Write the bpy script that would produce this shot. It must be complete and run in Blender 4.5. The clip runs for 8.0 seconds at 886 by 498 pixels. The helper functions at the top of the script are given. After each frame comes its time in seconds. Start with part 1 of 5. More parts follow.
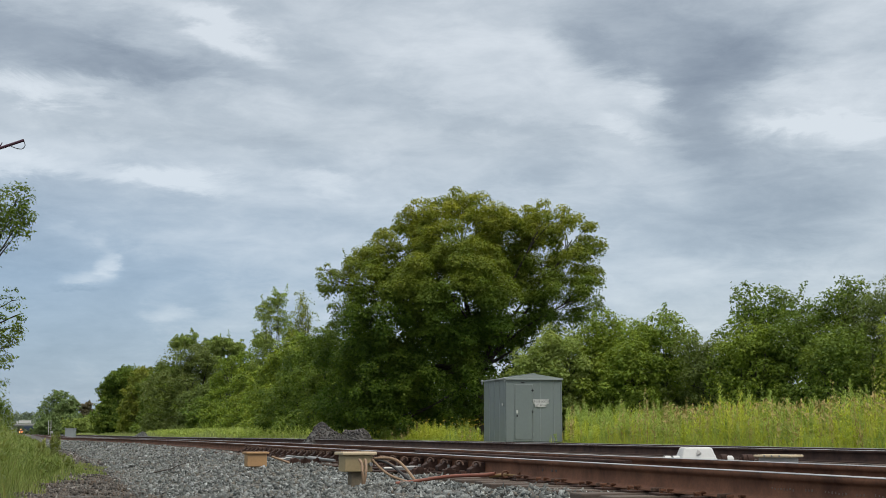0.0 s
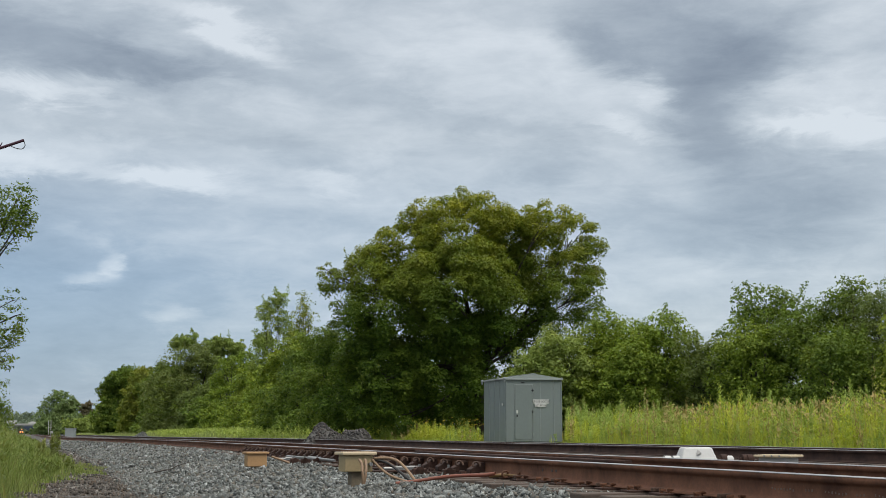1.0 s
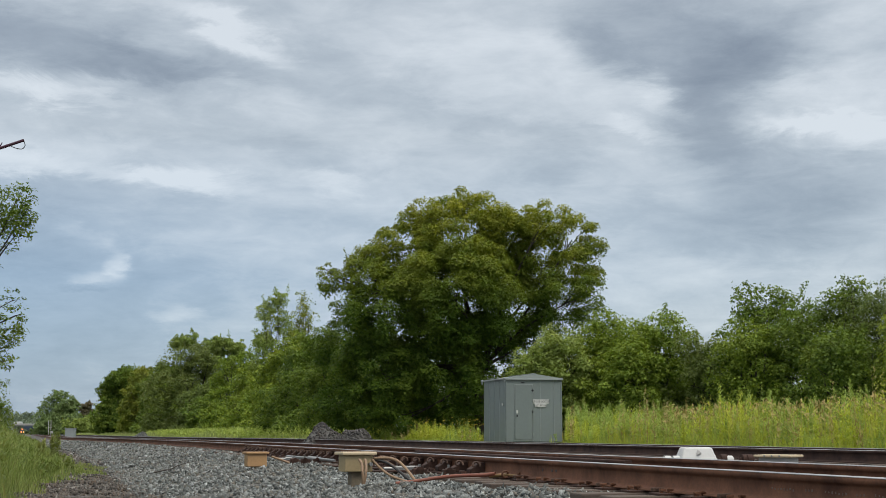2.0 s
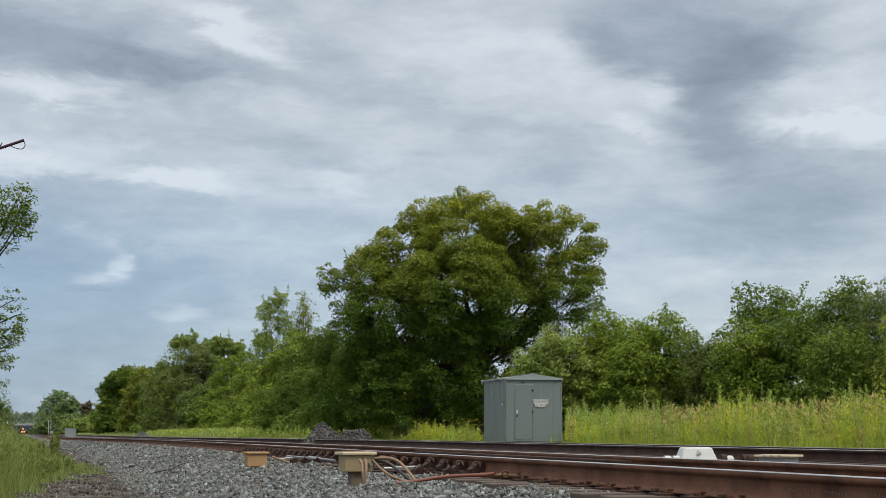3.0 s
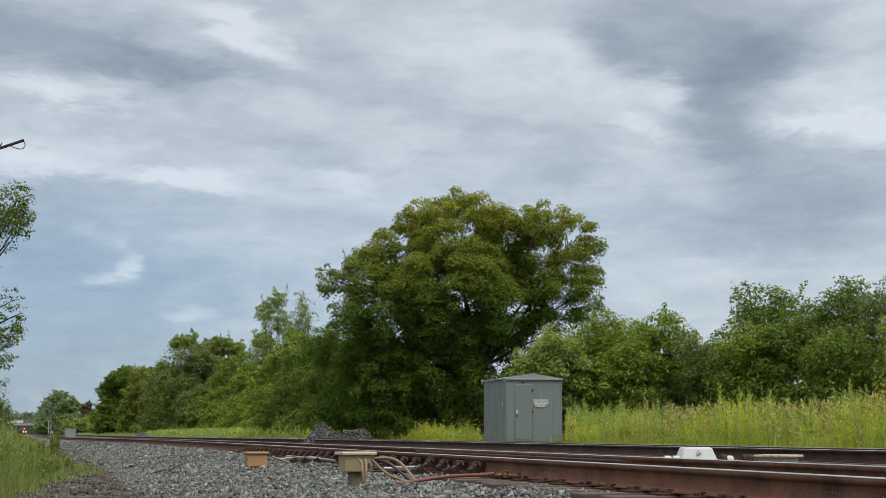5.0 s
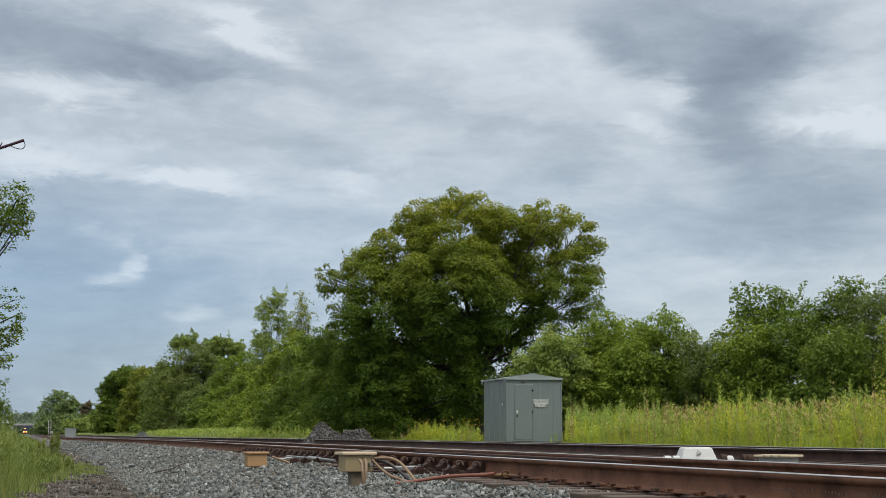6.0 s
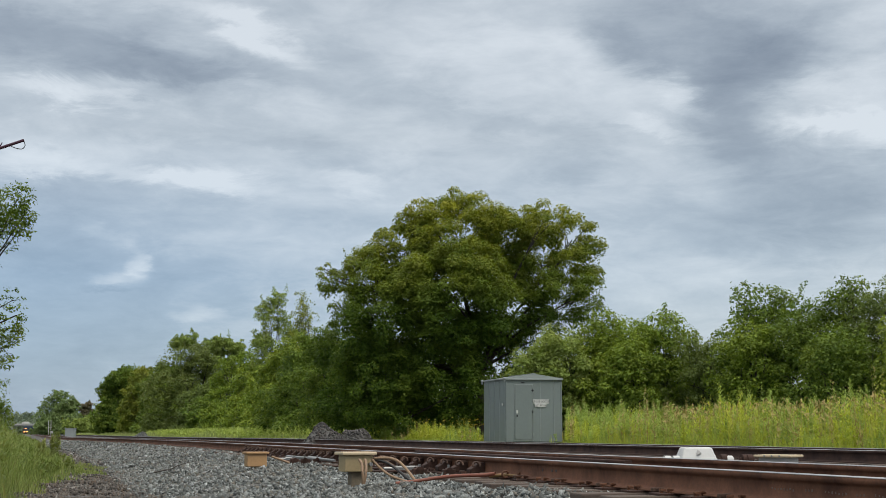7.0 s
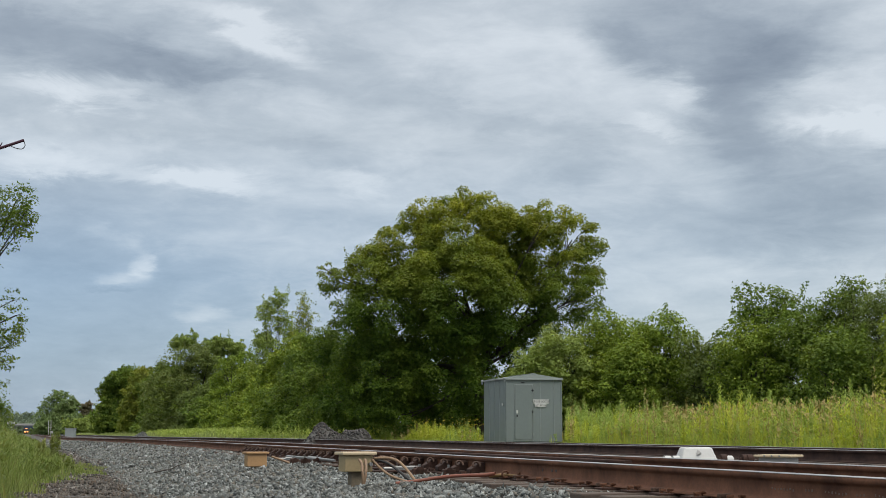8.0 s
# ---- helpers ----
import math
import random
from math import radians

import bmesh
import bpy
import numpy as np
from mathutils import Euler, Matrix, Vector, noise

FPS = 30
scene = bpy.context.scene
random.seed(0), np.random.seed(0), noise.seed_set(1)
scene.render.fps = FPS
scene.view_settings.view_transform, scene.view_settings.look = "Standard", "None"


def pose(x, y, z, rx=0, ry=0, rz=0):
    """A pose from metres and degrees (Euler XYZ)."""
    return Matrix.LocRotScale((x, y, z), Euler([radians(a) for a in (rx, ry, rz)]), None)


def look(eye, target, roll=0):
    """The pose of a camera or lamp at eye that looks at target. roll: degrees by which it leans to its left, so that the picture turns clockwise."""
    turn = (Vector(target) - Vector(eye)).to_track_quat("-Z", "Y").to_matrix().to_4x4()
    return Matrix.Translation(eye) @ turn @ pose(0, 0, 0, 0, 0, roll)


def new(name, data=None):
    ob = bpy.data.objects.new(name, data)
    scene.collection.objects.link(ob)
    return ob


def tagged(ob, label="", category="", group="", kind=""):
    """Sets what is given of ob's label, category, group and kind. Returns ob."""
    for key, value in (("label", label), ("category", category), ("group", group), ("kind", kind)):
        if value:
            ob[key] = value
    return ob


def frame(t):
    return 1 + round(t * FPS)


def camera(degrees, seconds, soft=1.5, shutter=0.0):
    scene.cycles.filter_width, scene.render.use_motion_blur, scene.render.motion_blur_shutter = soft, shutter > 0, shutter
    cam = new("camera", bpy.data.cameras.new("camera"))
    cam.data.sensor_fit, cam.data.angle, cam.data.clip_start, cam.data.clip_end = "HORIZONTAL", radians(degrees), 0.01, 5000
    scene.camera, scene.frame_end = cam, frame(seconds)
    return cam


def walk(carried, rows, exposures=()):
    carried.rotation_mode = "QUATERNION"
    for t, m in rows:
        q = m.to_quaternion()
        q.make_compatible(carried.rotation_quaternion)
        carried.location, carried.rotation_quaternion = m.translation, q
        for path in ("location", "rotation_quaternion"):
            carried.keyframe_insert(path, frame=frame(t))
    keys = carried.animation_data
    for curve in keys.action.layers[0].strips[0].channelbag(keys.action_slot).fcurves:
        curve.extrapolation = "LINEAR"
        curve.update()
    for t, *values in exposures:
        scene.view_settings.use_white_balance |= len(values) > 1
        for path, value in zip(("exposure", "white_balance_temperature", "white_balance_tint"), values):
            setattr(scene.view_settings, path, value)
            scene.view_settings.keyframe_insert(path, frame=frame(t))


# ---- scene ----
PITCH, YAW, EYE = 7.76, 15.8, (0.0, 0.0, 0.23)
cam = camera(36.2, 8.0, soft=0.6)
still = pose(*EYE, 90 + PITCH, 0, -YAW)
walk(cam, [(0, still), (8, still)], exposures=[(0, 0.0), (8, 0.0)])


# ---- light: overcast day, broad soft sun behind the camera ----
SUN_EL, SUN_AZ = 55, 152      # degrees; azimuth clockwise from +y
world = bpy.data.worlds.new("sky")
scene.world = world
world.use_nodes = True
wn = world.node_tree.nodes
sky = wn.new("ShaderNodeTexSky")
sky.sky_type, sky.sun_disc = 'NISHITA', False
sky.sun_elevation, sky.sun_rotation = radians(SUN_EL), radians(SUN_AZ)
wn["Background"].inputs["Strength"].default_value = 0.1
world.node_tree.links.new(sky.outputs[0], wn["Background"].inputs["Color"])
sun = new("sun", bpy.data.lights.new("sun", 'SUN'))
sun.data.energy, sun.data.angle, sun.data.color = 5.0, radians(14), (1.0, 0.95, 0.87)
a, e = radians(SUN_AZ), radians(SUN_EL)
sun.matrix_world = look((0, 0, 0), (-math.sin(a) * math.cos(e), -math.cos(a) * math.cos(e), -math.sin(e)))


# ---- node helpers ----
class Nodes:
    """A short way to write node trees."""

    def __init__(self, name):
        self.mat = bpy.data.materials.new(name)
        self.mat.use_nodes = True
        self.tree = self.mat.node_tree
        self.bsdf = self.tree.nodes["Principled BSDF"]
        self.out = self.tree.nodes["Material Output"]

    def put(self, sock, v):
        if isinstance(v, bpy.types.NodeSocket):
            self.tree.links.new(v, sock)
        elif v is not None:
            sock.default_value = (*v, 1.0) if isinstance(v, (tuple, list)) and len(v) == 3 and sock.type == 'RGBA' else v

    def math(self, op, a, b=None, c=None, clamp=False):
        n = self.tree.nodes.new("ShaderNodeMath")
        n.operation, n.use_clamp = op, clamp
        for s, v in zip(n.inputs, (a, b, c)):
            self.put(s, v)
        return n.outputs[0]

    def coords(self, kind="Object", scale=(1, 1, 1)):
        n = self.tree.nodes.new("ShaderNodeTexCoord")
        m = self.tree.nodes.new("ShaderNodeMapping")
        m.inputs["Scale"].default_value = scale
        self.tree.links.new(n.outputs[kind], m.inputs["Vector"])
        return m.outputs[0]

    def world_place(self):
        return self.tree.nodes.new("ShaderNodeNewGeometry").outputs["Position"]

    def island(self):
        return self.tree.nodes.new("ShaderNodeNewGeometry").outputs["Random Per Island"]

    def each(self):
        return self.tree.nodes.new("ShaderNodeObjectInfo").outputs["Random"]

    def noise(self, vec, scale, detail=4, rough=0.55, warp=0.0):
        n = self.tree.nodes.new("ShaderNodeTexNoise")
        self.put(n.inputs["Vector"], vec)
        n.inputs["Scale"].default_value, n.inputs["Detail"].default_value = scale, detail
        n.inputs["Roughness"].default_value, n.inputs["Distortion"].default_value = rough, warp
        return n.outputs[0]

    def cells(self, vec, scale, out="Distance"):
        n = self.tree.nodes.new("ShaderNodeTexVoronoi")
        self.put(n.inputs["Vector"], vec)
        n.inputs["Scale"].default_value = scale
        return n.outputs[out]

    def ramp(self, fac, *stops):
        n = self.tree.nodes.new("ShaderNodeValToRGB")
        self.put(n.inputs[0], fac)
        el = n.color_ramp.elements
        while len(el) < len(stops):
            el.new(0.5)
        for k, (p, c) in zip(el, stops):
            k.position = p
            k.color = (c, c, c, 1) if isinstance(c, (int, float)) else (*c, 1)
        return n.outputs[0]

    def mix(self, fac, a, b, how='MIX'):
        n = self.tree.nodes.new("ShaderNodeMix")
        n.data_type, n.blend_type = 'RGBA', how
        self.put(n.inputs[0], fac)
        self.put(n.inputs[6], a)
        self.put(n.inputs[7], b)
        return n.outputs[2]

    def bump(self, height, strength=0.3, distance=0.01):
        n = self.tree.nodes.new("ShaderNodeBump")
        n.inputs["Strength"].default_value, n.inputs["Distance"].default_value = strength, distance
        self.put(n.inputs["Height"], height)
        self.tree.links.new(n.outputs[0], self.bsdf.inputs["Normal"])

    def set(self, colour=None, rough=None, metal=None, **more):
        self.put(self.bsdf.inputs["Base Color"], colour)
        self.put(self.bsdf.inputs["Roughness"], rough)
        self.put(self.bsdf.inputs["Metallic"], metal)
        for k, v in more.items():
            self.put(self.bsdf.inputs[k.replace("_", " ")], v)
        return self.mat


# ---- materials ----
def leaf_material(name, dark, light, odd, odd_share=0.06, through_light=0.3, tips=None):
    """Leaves: each its own green, sprays of an odder tint; tips: heights between which yellowing and painted top light
    set in, and their colour.
    """
    n = Nodes(name)
    r = n.island()
    co = n.coords()
    c = n.ramp(r, (0.0, dark), (0.6, light), (1 - odd_share, light), (1.0, odd))
    spray = n.noise(co, 1.3, 3, 0.6)
    c = n.mix(n.ramp(spray, (0.36, 0.55), (0.56, 0.0)), c, dark)
    c = n.mix(n.ramp(n.noise(co, 0.5, 3), (0.48, 0.0), (0.70, 0.45)), c, odd)
    c = n.mix(n.math('MULTIPLY', n.each(), 0.30), c, tuple(0.5 * (p + q) * k for p, q, k in zip(dark, light, (0.8, 0.95, 1.1))))
    # upper crown: yellowing plus the light on its top, both mixed into the colour
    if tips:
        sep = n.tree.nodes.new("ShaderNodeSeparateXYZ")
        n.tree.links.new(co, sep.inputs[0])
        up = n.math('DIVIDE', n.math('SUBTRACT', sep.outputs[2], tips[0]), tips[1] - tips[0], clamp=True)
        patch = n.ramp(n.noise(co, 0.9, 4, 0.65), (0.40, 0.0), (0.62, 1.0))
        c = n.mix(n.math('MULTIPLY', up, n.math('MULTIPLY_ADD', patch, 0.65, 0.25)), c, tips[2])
    n.set(c, 0.55)
    n.put(n.bsdf.inputs["Specular IOR Level"], 0.15)
    t = n.tree.nodes.new("ShaderNodeBsdfTranslucent")
    n.put(t.inputs["Color"], n.mix(1.0, c, (1.0, 1.0, 0.55), 'MULTIPLY'))
    m = n.tree.nodes.new("ShaderNodeMixShader")
    m.inputs[0].default_value = through_light
    n.tree.links.new(n.bsdf.outputs[0], m.inputs[1])
    n.tree.links.new(t.outputs[0], m.inputs[2])
    n.tree.links.new(m.outputs[0], n.out.inputs[0])
    return n.mat


def simple(name, colour, rough=0.6, metal=0.0, vary=0.25, scale=8.0, relief=0.15, dist=0.004):
    """A painted or bare surface with stains at two scales and fine relief."""
    n = Nodes(name)
    co = n.coords()
    big, fine = n.noise(co, scale * 0.25, 4), n.noise(co, scale * 6, 5)
    dark = tuple(k * (1 - vary) for k in colour)
    lite = tuple(min(1, k * (1 + vary * 0.6)) for k in colour)
    c = n.mix(n.ramp(big, (0.3, 0.0), (0.7, 1.0)), dark, lite)
    c = n.mix(0.35, c, n.ramp(fine, (0.3, dark), (0.7, lite)))
    n.bump(fine, relief, dist)
    return n.set(c, n.ramp(big, (0.3, max(0.05, rough - 0.12)), (0.7, min(1, rough + 0.12))), metal)


MAT = {}
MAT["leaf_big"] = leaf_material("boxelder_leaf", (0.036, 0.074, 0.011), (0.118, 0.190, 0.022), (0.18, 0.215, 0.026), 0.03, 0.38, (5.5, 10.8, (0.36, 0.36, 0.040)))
MAT["leaf_a"] = leaf_material("shrub_leaf", (0.075, 0.125, 0.016), (0.265, 0.345, 0.046), (0.34, 0.36, 0.05), 0.03, 0.38)
MAT["leaf_b"] = leaf_material("tree_leaf", (0.050, 0.092, 0.015), (0.182, 0.258, 0.040), (0.24, 0.28, 0.045), 0.02, 0.40)
MAT["leaf_c"] = leaf_material("pale_leaf", (0.15, 0.21, 0.050), (0.32, 0.40, 0.105), (0.36, 0.38, 0.10), 0.03, 0.42)
MAT["leaf_o"] = leaf_material("olive_leaf", (0.095, 0.130, 0.036), (0.190, 0.240, 0.066), (0.22, 0.25, 0.075), 0.02, 0.38)
MAT["leaf_y"] = leaf_material("yellowing_leaf", (0.13, 0.165, 0.028), (0.26, 0.30, 0.048), (0.46, 0.40, 0.07), 0.10, 0.40)
MAT["leaf_red"] = leaf_material("reddish_leaf", (0.10, 0.085, 0.050), (0.17, 0.15, 0.080), (0.20, 0.13, 0.075), 0.05)
# far trees: the haze of distance is mixed into both leaf colours
MAT["leaf_far"] = leaf_material("far_leaf_haze_tint", (0.11, 0.16, 0.055), (0.20, 0.265, 0.090), (0.20, 0.24, 0.08), 0.03)
MAT["leaf_hazy"] = leaf_material("distant_leaf_haze_tint", (0.17, 0.215, 0.150), (0.215, 0.265, 0.185), (0.22, 0.26, 0.19), 0.03)
MAT["weed"] = leaf_material("goldenrod_leaf", (0.30, 0.36, 0.055), (0.56, 0.60, 0.105), (0.66, 0.57, 0.14), 0.08, 0.55)
MAT["weed_green"] = leaf_material("green_weed_leaf", (0.21, 0.28, 0.065), (0.42, 0.51, 0.135), (0.48, 0.54, 0.15), 0.04, 0.42)
MAT["verge"] = leaf_material("verge_blade", (0.19, 0.24, 0.075), (0.36, 0.41, 0.14), (0.48, 0.43, 0.20), 0.15, 0.35)
MAT["weed_dry"] = leaf_material("dry_weed_stem", (0.27, 0.22, 0.09), (0.45, 0.39, 0.16), (0.50, 0.36, 0.18), 0.15, 0.3)
MAT["grass"] = leaf_material("grass_blade", (0.11, 0.155, 0.038), (0.26, 0.315, 0.085), (0.38, 0.34, 0.15), 0.12, 0.35)
MAT["straw"] = leaf_material("seed_head", (0.27, 0.19, 0.065), (0.46, 0.35, 0.13), (0.52, 0.42, 0.18), 0.2, 0.2)
MAT["yellow"] = leaf_material("flower_yellow", (0.45, 0.33, 0.03), (0.62, 0.50, 0.05), (0.7, 0.6, 0.1), 0.1, 0.2)
MAT["bark"] = simple("bark", (0.045, 0.038, 0.031), 0.9, 0, 0.45, 6, 0.6, 0.02)


def stone_material(name, tones, brown, share=0.12):
    """Broken stone: each piece its own tone, specks and dust on it."""
    n = Nodes(name)
    r = n.island()
    co = n.world_place()
    lo, mid, hi = tones
    c = n.ramp(r, (0.0, lo), (0.45, mid), (0.8 - share, hi), (0.82 - share, brown), (0.92, mid), (1.0, tuple(min(1, k * 1.5) for k in hi)))
    fine = n.noise(co, 70, 5, 0.7)
    dust = n.noise(co, 0.8, 3)
    c = n.mix(n.ramp(fine, (0.35, 0.55), (0.6, 0.0)), c, lo)
    c = n.mix(n.ramp(dust, (0.5, 0.0), (0.75, 0.3)), c, brown)
    n.bump(fine, 0.5, 0.006)
    return n.set(c, 0.85)


MAT["stone"] = stone_material("ballast_stone", ((0.034, 0.039, 0.036), (0.148, 0.160, 0.153), (0.30, 0.318, 0.305)), (0.15, 0.125, 0.095))
MAT["path_stone"] = stone_material("path_gravel", ((0.032, 0.028, 0.025), (0.105, 0.096, 0.083), (0.25, 0.235, 0.21)), (0.13, 0.092, 0.062), 0.3)
MAT["dark_stone"] = stone_material("dark_gravel", ((0.026, 0.025, 0.025), (0.085, 0.082, 0.078), (0.17, 0.165, 0.155)), (0.09, 0.07, 0.055))


def ground_material():
    n = Nodes("ground_soil")
    co = n.world_place()
    c = n.ramp(n.noise(co, 0.6, 5), (0.3, (0.045, 0.055, 0.020)), (0.6, (0.085, 0.10, 0.035)), (0.8, (0.13, 0.115, 0.06)))
    n.bump(n.noise(co, 14, 5), 0.5, 0.04)
    return n.set(c, 0.95)


def ballast_bed_material():
    n = Nodes("ballast_bed")
    co = n.world_place()
    cell = n.cells(co, 22, "Color")
    c = n.ramp(cell, (0.1, (0.022, 0.020, 0.019)), (0.6, (0.075, 0.07, 0.066)), (0.95, (0.13, 0.12, 0.11)))
    c = n.mix(n.ramp(n.noise(co, 0.7, 3), (0.4, 0.0), (0.7, 0.5)), c, (0.085, 0.065, 0.05))
    n.bump(n.cells(co, 22), 0.9, 0.03)
    return n.set(c, 0.9)


def rail_material(name, base, deep):
    n = Nodes(name)
    co = n.world_place()
    big, fine = n.noise(co, 3.5, 5, 0.65), n.noise(co, 55, 5, 0.7)
    c = n.ramp(big, (0.3, deep), (0.52, base), (0.75, tuple(k * 1.5 for k in base)))
    c = n.mix(n.ramp(fine, (0.35, 0.45), (0.65, 0.0)), c, deep)
    n.bump(fine, 0.3, 0.003)
    return n.set(c, n.ramp(fine, (0.3, 0.7), (0.7, 0.9)), 0.0, Specular_IOR_Level=0.2)


MAT["ground"] = ground_material()
MAT["bed"] = ballast_bed_material()
MAT["rust"] = rail_material("rusted_rail", (0.150, 0.070, 0.041), (0.060, 0.027, 0.017))
MAT["rust_dark"] = rail_material("old_rail", (0.058, 0.032, 0.024), (0.022, 0.013, 0.011))
MAT["clip"] = rail_material("worn_clip", (0.095, 0.058, 0.042), (0.035, 0.022, 0.017))
MAT["polish"] = simple("polished_steel", (0.44, 0.43, 0.43), 0.46, 0.95, 0.15, 3, 0.05, 0.001)
MAT["brass"] = simple("yellow_brown_sleeve", (0.19, 0.115, 0.045), 0.55, 0.2)
MAT["mark"] = simple("worn_mark", (0.13, 0.095, 0.075), 0.6, 0.2)
MAT["tie"] = simple("creosote_wood", (0.085, 0.062, 0.048), 0.9, 0, 0.4, 5, 0.6, 0.01)
MAT["post"] = simple("weathered_post", (0.17, 0.135, 0.09), 0.85, 0, 0.4, 6, 0.5, 0.006)
MAT["steel"] = simple("galvanised_rod", (0.27, 0.27, 0.265), 0.45, 0.8, 0.2, 9)
MAT["grey"] = simple("grey_paint", (0.165, 0.195, 0.188), 0.5, 0.0, 0.12, 1.6, 0.06, 0.003)
MAT["grey_light"] = simple("galvanised_sheet", (0.27, 0.30, 0.29), 0.5, 0.1, 0.12, 2)
MAT["white"] = simple("white_paint", (0.52, 0.52, 0.50), 0.5, 0.0, 0.12, 5)
MAT["black"] = simple("black_paint", (0.015, 0.015, 0.017), 0.5, 0, 0.2)
MAT["beige"] = simple("ochre_fibreglass", (0.33, 0.255, 0.135), 0.55, 0, 0.30, 6)
MAT["beige_top"] = simple("beige_lid", (0.54, 0.43, 0.28), 0.5, 0, 0.22, 6)
MAT["tan"] = simple("tan_plastic", (0.40, 0.235, 0.105), 0.55, 0, 0.28, 6)
MAT["concrete"] = simple("grey_concrete", (0.36, 0.355, 0.34), 0.9, 0, 0.2, 3, 0.4)
MAT["cable_tan"] = simple("tan_cable", (0.235, 0.15, 0.088), 0.6, 0, 0.3, 9)
MAT["cable_red"] = simple("red_brown_hose", (0.20, 0.062, 0.036), 0.6, 0, 0.3, 9)
MAT["cable_black"] = simple("black_hose", (0.03, 0.028, 0.028), 0.6, 0, 0.3, 9)
MAT["maroon"] = simple("maroon_paint", (0.055, 0.014, 0.032), 0.5, 0, 0.2)
MAT["blue"] = simple("dark_blue_paint_and_shade", (0.03, 0.045, 0.085), 0.4, 0, 0.2, 1)


# ---- sky: a slow-drifting cloud layer over the clear sky ----
# clouds: azimuth from the view axis, elevation, half-widths in degrees, tilt, gain (+ bright, - dark)
CLOUDS = [
    (-16.0, 3.5, 8.0, 4.0, 0, -0.16), (-15.0, 7.5, 5.0, 1.6, 0, -0.06),
    (-15.9, 15.6, 9.08, 1.45, -8, -0.30), (-12.0, 14.9, 3.82, 0.68, -6, -0.14), (-17.3, 17.0, 4.78, 1.05, 0, -0.05), (-8.4, 16.6, 3.11, 0.58, -24, 0.24), (-11.8, 17.5, 2.63, 0.42, -10, 0.10),
    (-3.5, 15.4, 3.58, 0.92, -14, -0.10), (-1.1, 13.8, 2.87, 0.37, -6, -0.09), (1.9, 15.6, 5.02, 1.84, -8, 0.13), (5.3, 16.7, 1.67, 1.05, -35, 0.10), (10.4, 16.8, 4.78, 1.84, -10, -0.25),
    (7.7, 15.8, 2.63, 0.84, -28, -0.20), (12.2, 14.8, 2.87, 1.31, 20, -0.26), (15.3, 16.0, 2.15, 1.58, 20, -0.10), (17.8, 16.0, 2.15, 2.10, 0, 0.06), (9.5, 14.1, 1.31, 0.74, -30, 0.26),
    (8.4, 12.8, 1.67, 0.47, -12, 0.18), (6.7, 13.6, 2.15, 0.79, 0, 0.06), (11.9, 12.6, 1.67, 1.58, -35, -0.22), (13.5, 10.8, 3.58, 1.31, -12, -0.17), (14.3, 8.8, 3.58, 1.05, -4, -0.20),
    (12.9, 7.6, 4.06, 0.79, -6, -0.10), (16.9, 10.0, 2.87, 1.58, 0, -0.08), (16.7, 12.4, 2.87, 0.53, -4, 0.30), (17.0, 13.8, 3.11, 1.05, -6, 0.13), (17.8, 11.6, 1.43, 0.37, 0, 0.10),
    (1.6, 13.0, 3.58, 0.42, -4, -0.10), (4.9, 11.4, 2.15, 0.95, -6, -0.15), (7.8, 9.0, 3.11, 0.68, 0, -0.08), (7.4, 11.0, 1.43, 0.79, 0, 0.06), (-16.5, 13.8, 3.11, 0.37, -6, 0.20),
    (-14.3, 14.2, 1.43, 0.26, 0, 0.12), (-9.1, 14.2, 2.87, 0.47, -6, 0.17), (-6.4, 13.5, 1.67, 0.53, -10, 0.06), (-17.3, 11.0, 2.63, 0.68, 0, 0.20), (-13.9, 11.8, 2.15, 0.53, 0, 0.08),
    (-10.4, 10.4, 2.63, 0.53, -4, 0.22), (-13.2, 10.7, 1.91, 0.37, 0, 0.12), (-4.2, 10.6, 1.67, 0.42, 0, 0.17), (-2.5, 11.5, 1.20, 0.37, 0, 0.08), (-12.8, 12.8, 4.06, 0.63, -4, -0.06),
    (-5.9, 11.9, 2.87, 0.58, -8, -0.09), (-7.6, 9.4, 4.78, 0.58, -6, -0.05), (-17.0, 10.0, 4.06, 0.47, -2, -0.10), (-14.8, 9.1, 4.06, 0.53, -4, -0.06), (-2.0, 9.9, 1.91, 1.05, 0, 0.04),
    (-17.0, 7.9, 2.87, 1.31, 0, -0.10), (-11.5, 6.9, 4.06, 0.58, 0, -0.06), (9.4, 6.5, 3.82, 1.05, 0, 0.05), (16.7, 6.8, 2.87, 0.68, 0, 0.04), (-13.2, 6.8, 0.48, 0.42, 0, 0.30),
    (-13.7, 6.4, 0.72, 0.37, 0, 0.20), (-14.6, 6.3, 0.72, 0.24, 0, 0.16), (-14.1, 5.9, 1.00, 0.16, 0, -0.10), (-10.4, 5.0, 0.86, 0.29, 0, 0.16), (-11.4, 4.8, 0.91, 0.21, 0, 0.10),
    (-15.0, 8.2, 0.96, 0.37, -20, 0.10), (-13.5, 7.6, 0.96, 0.32, -30, 0.08), (-11.7, 7.3, 0.96, 0.26, 0, 0.07),
]


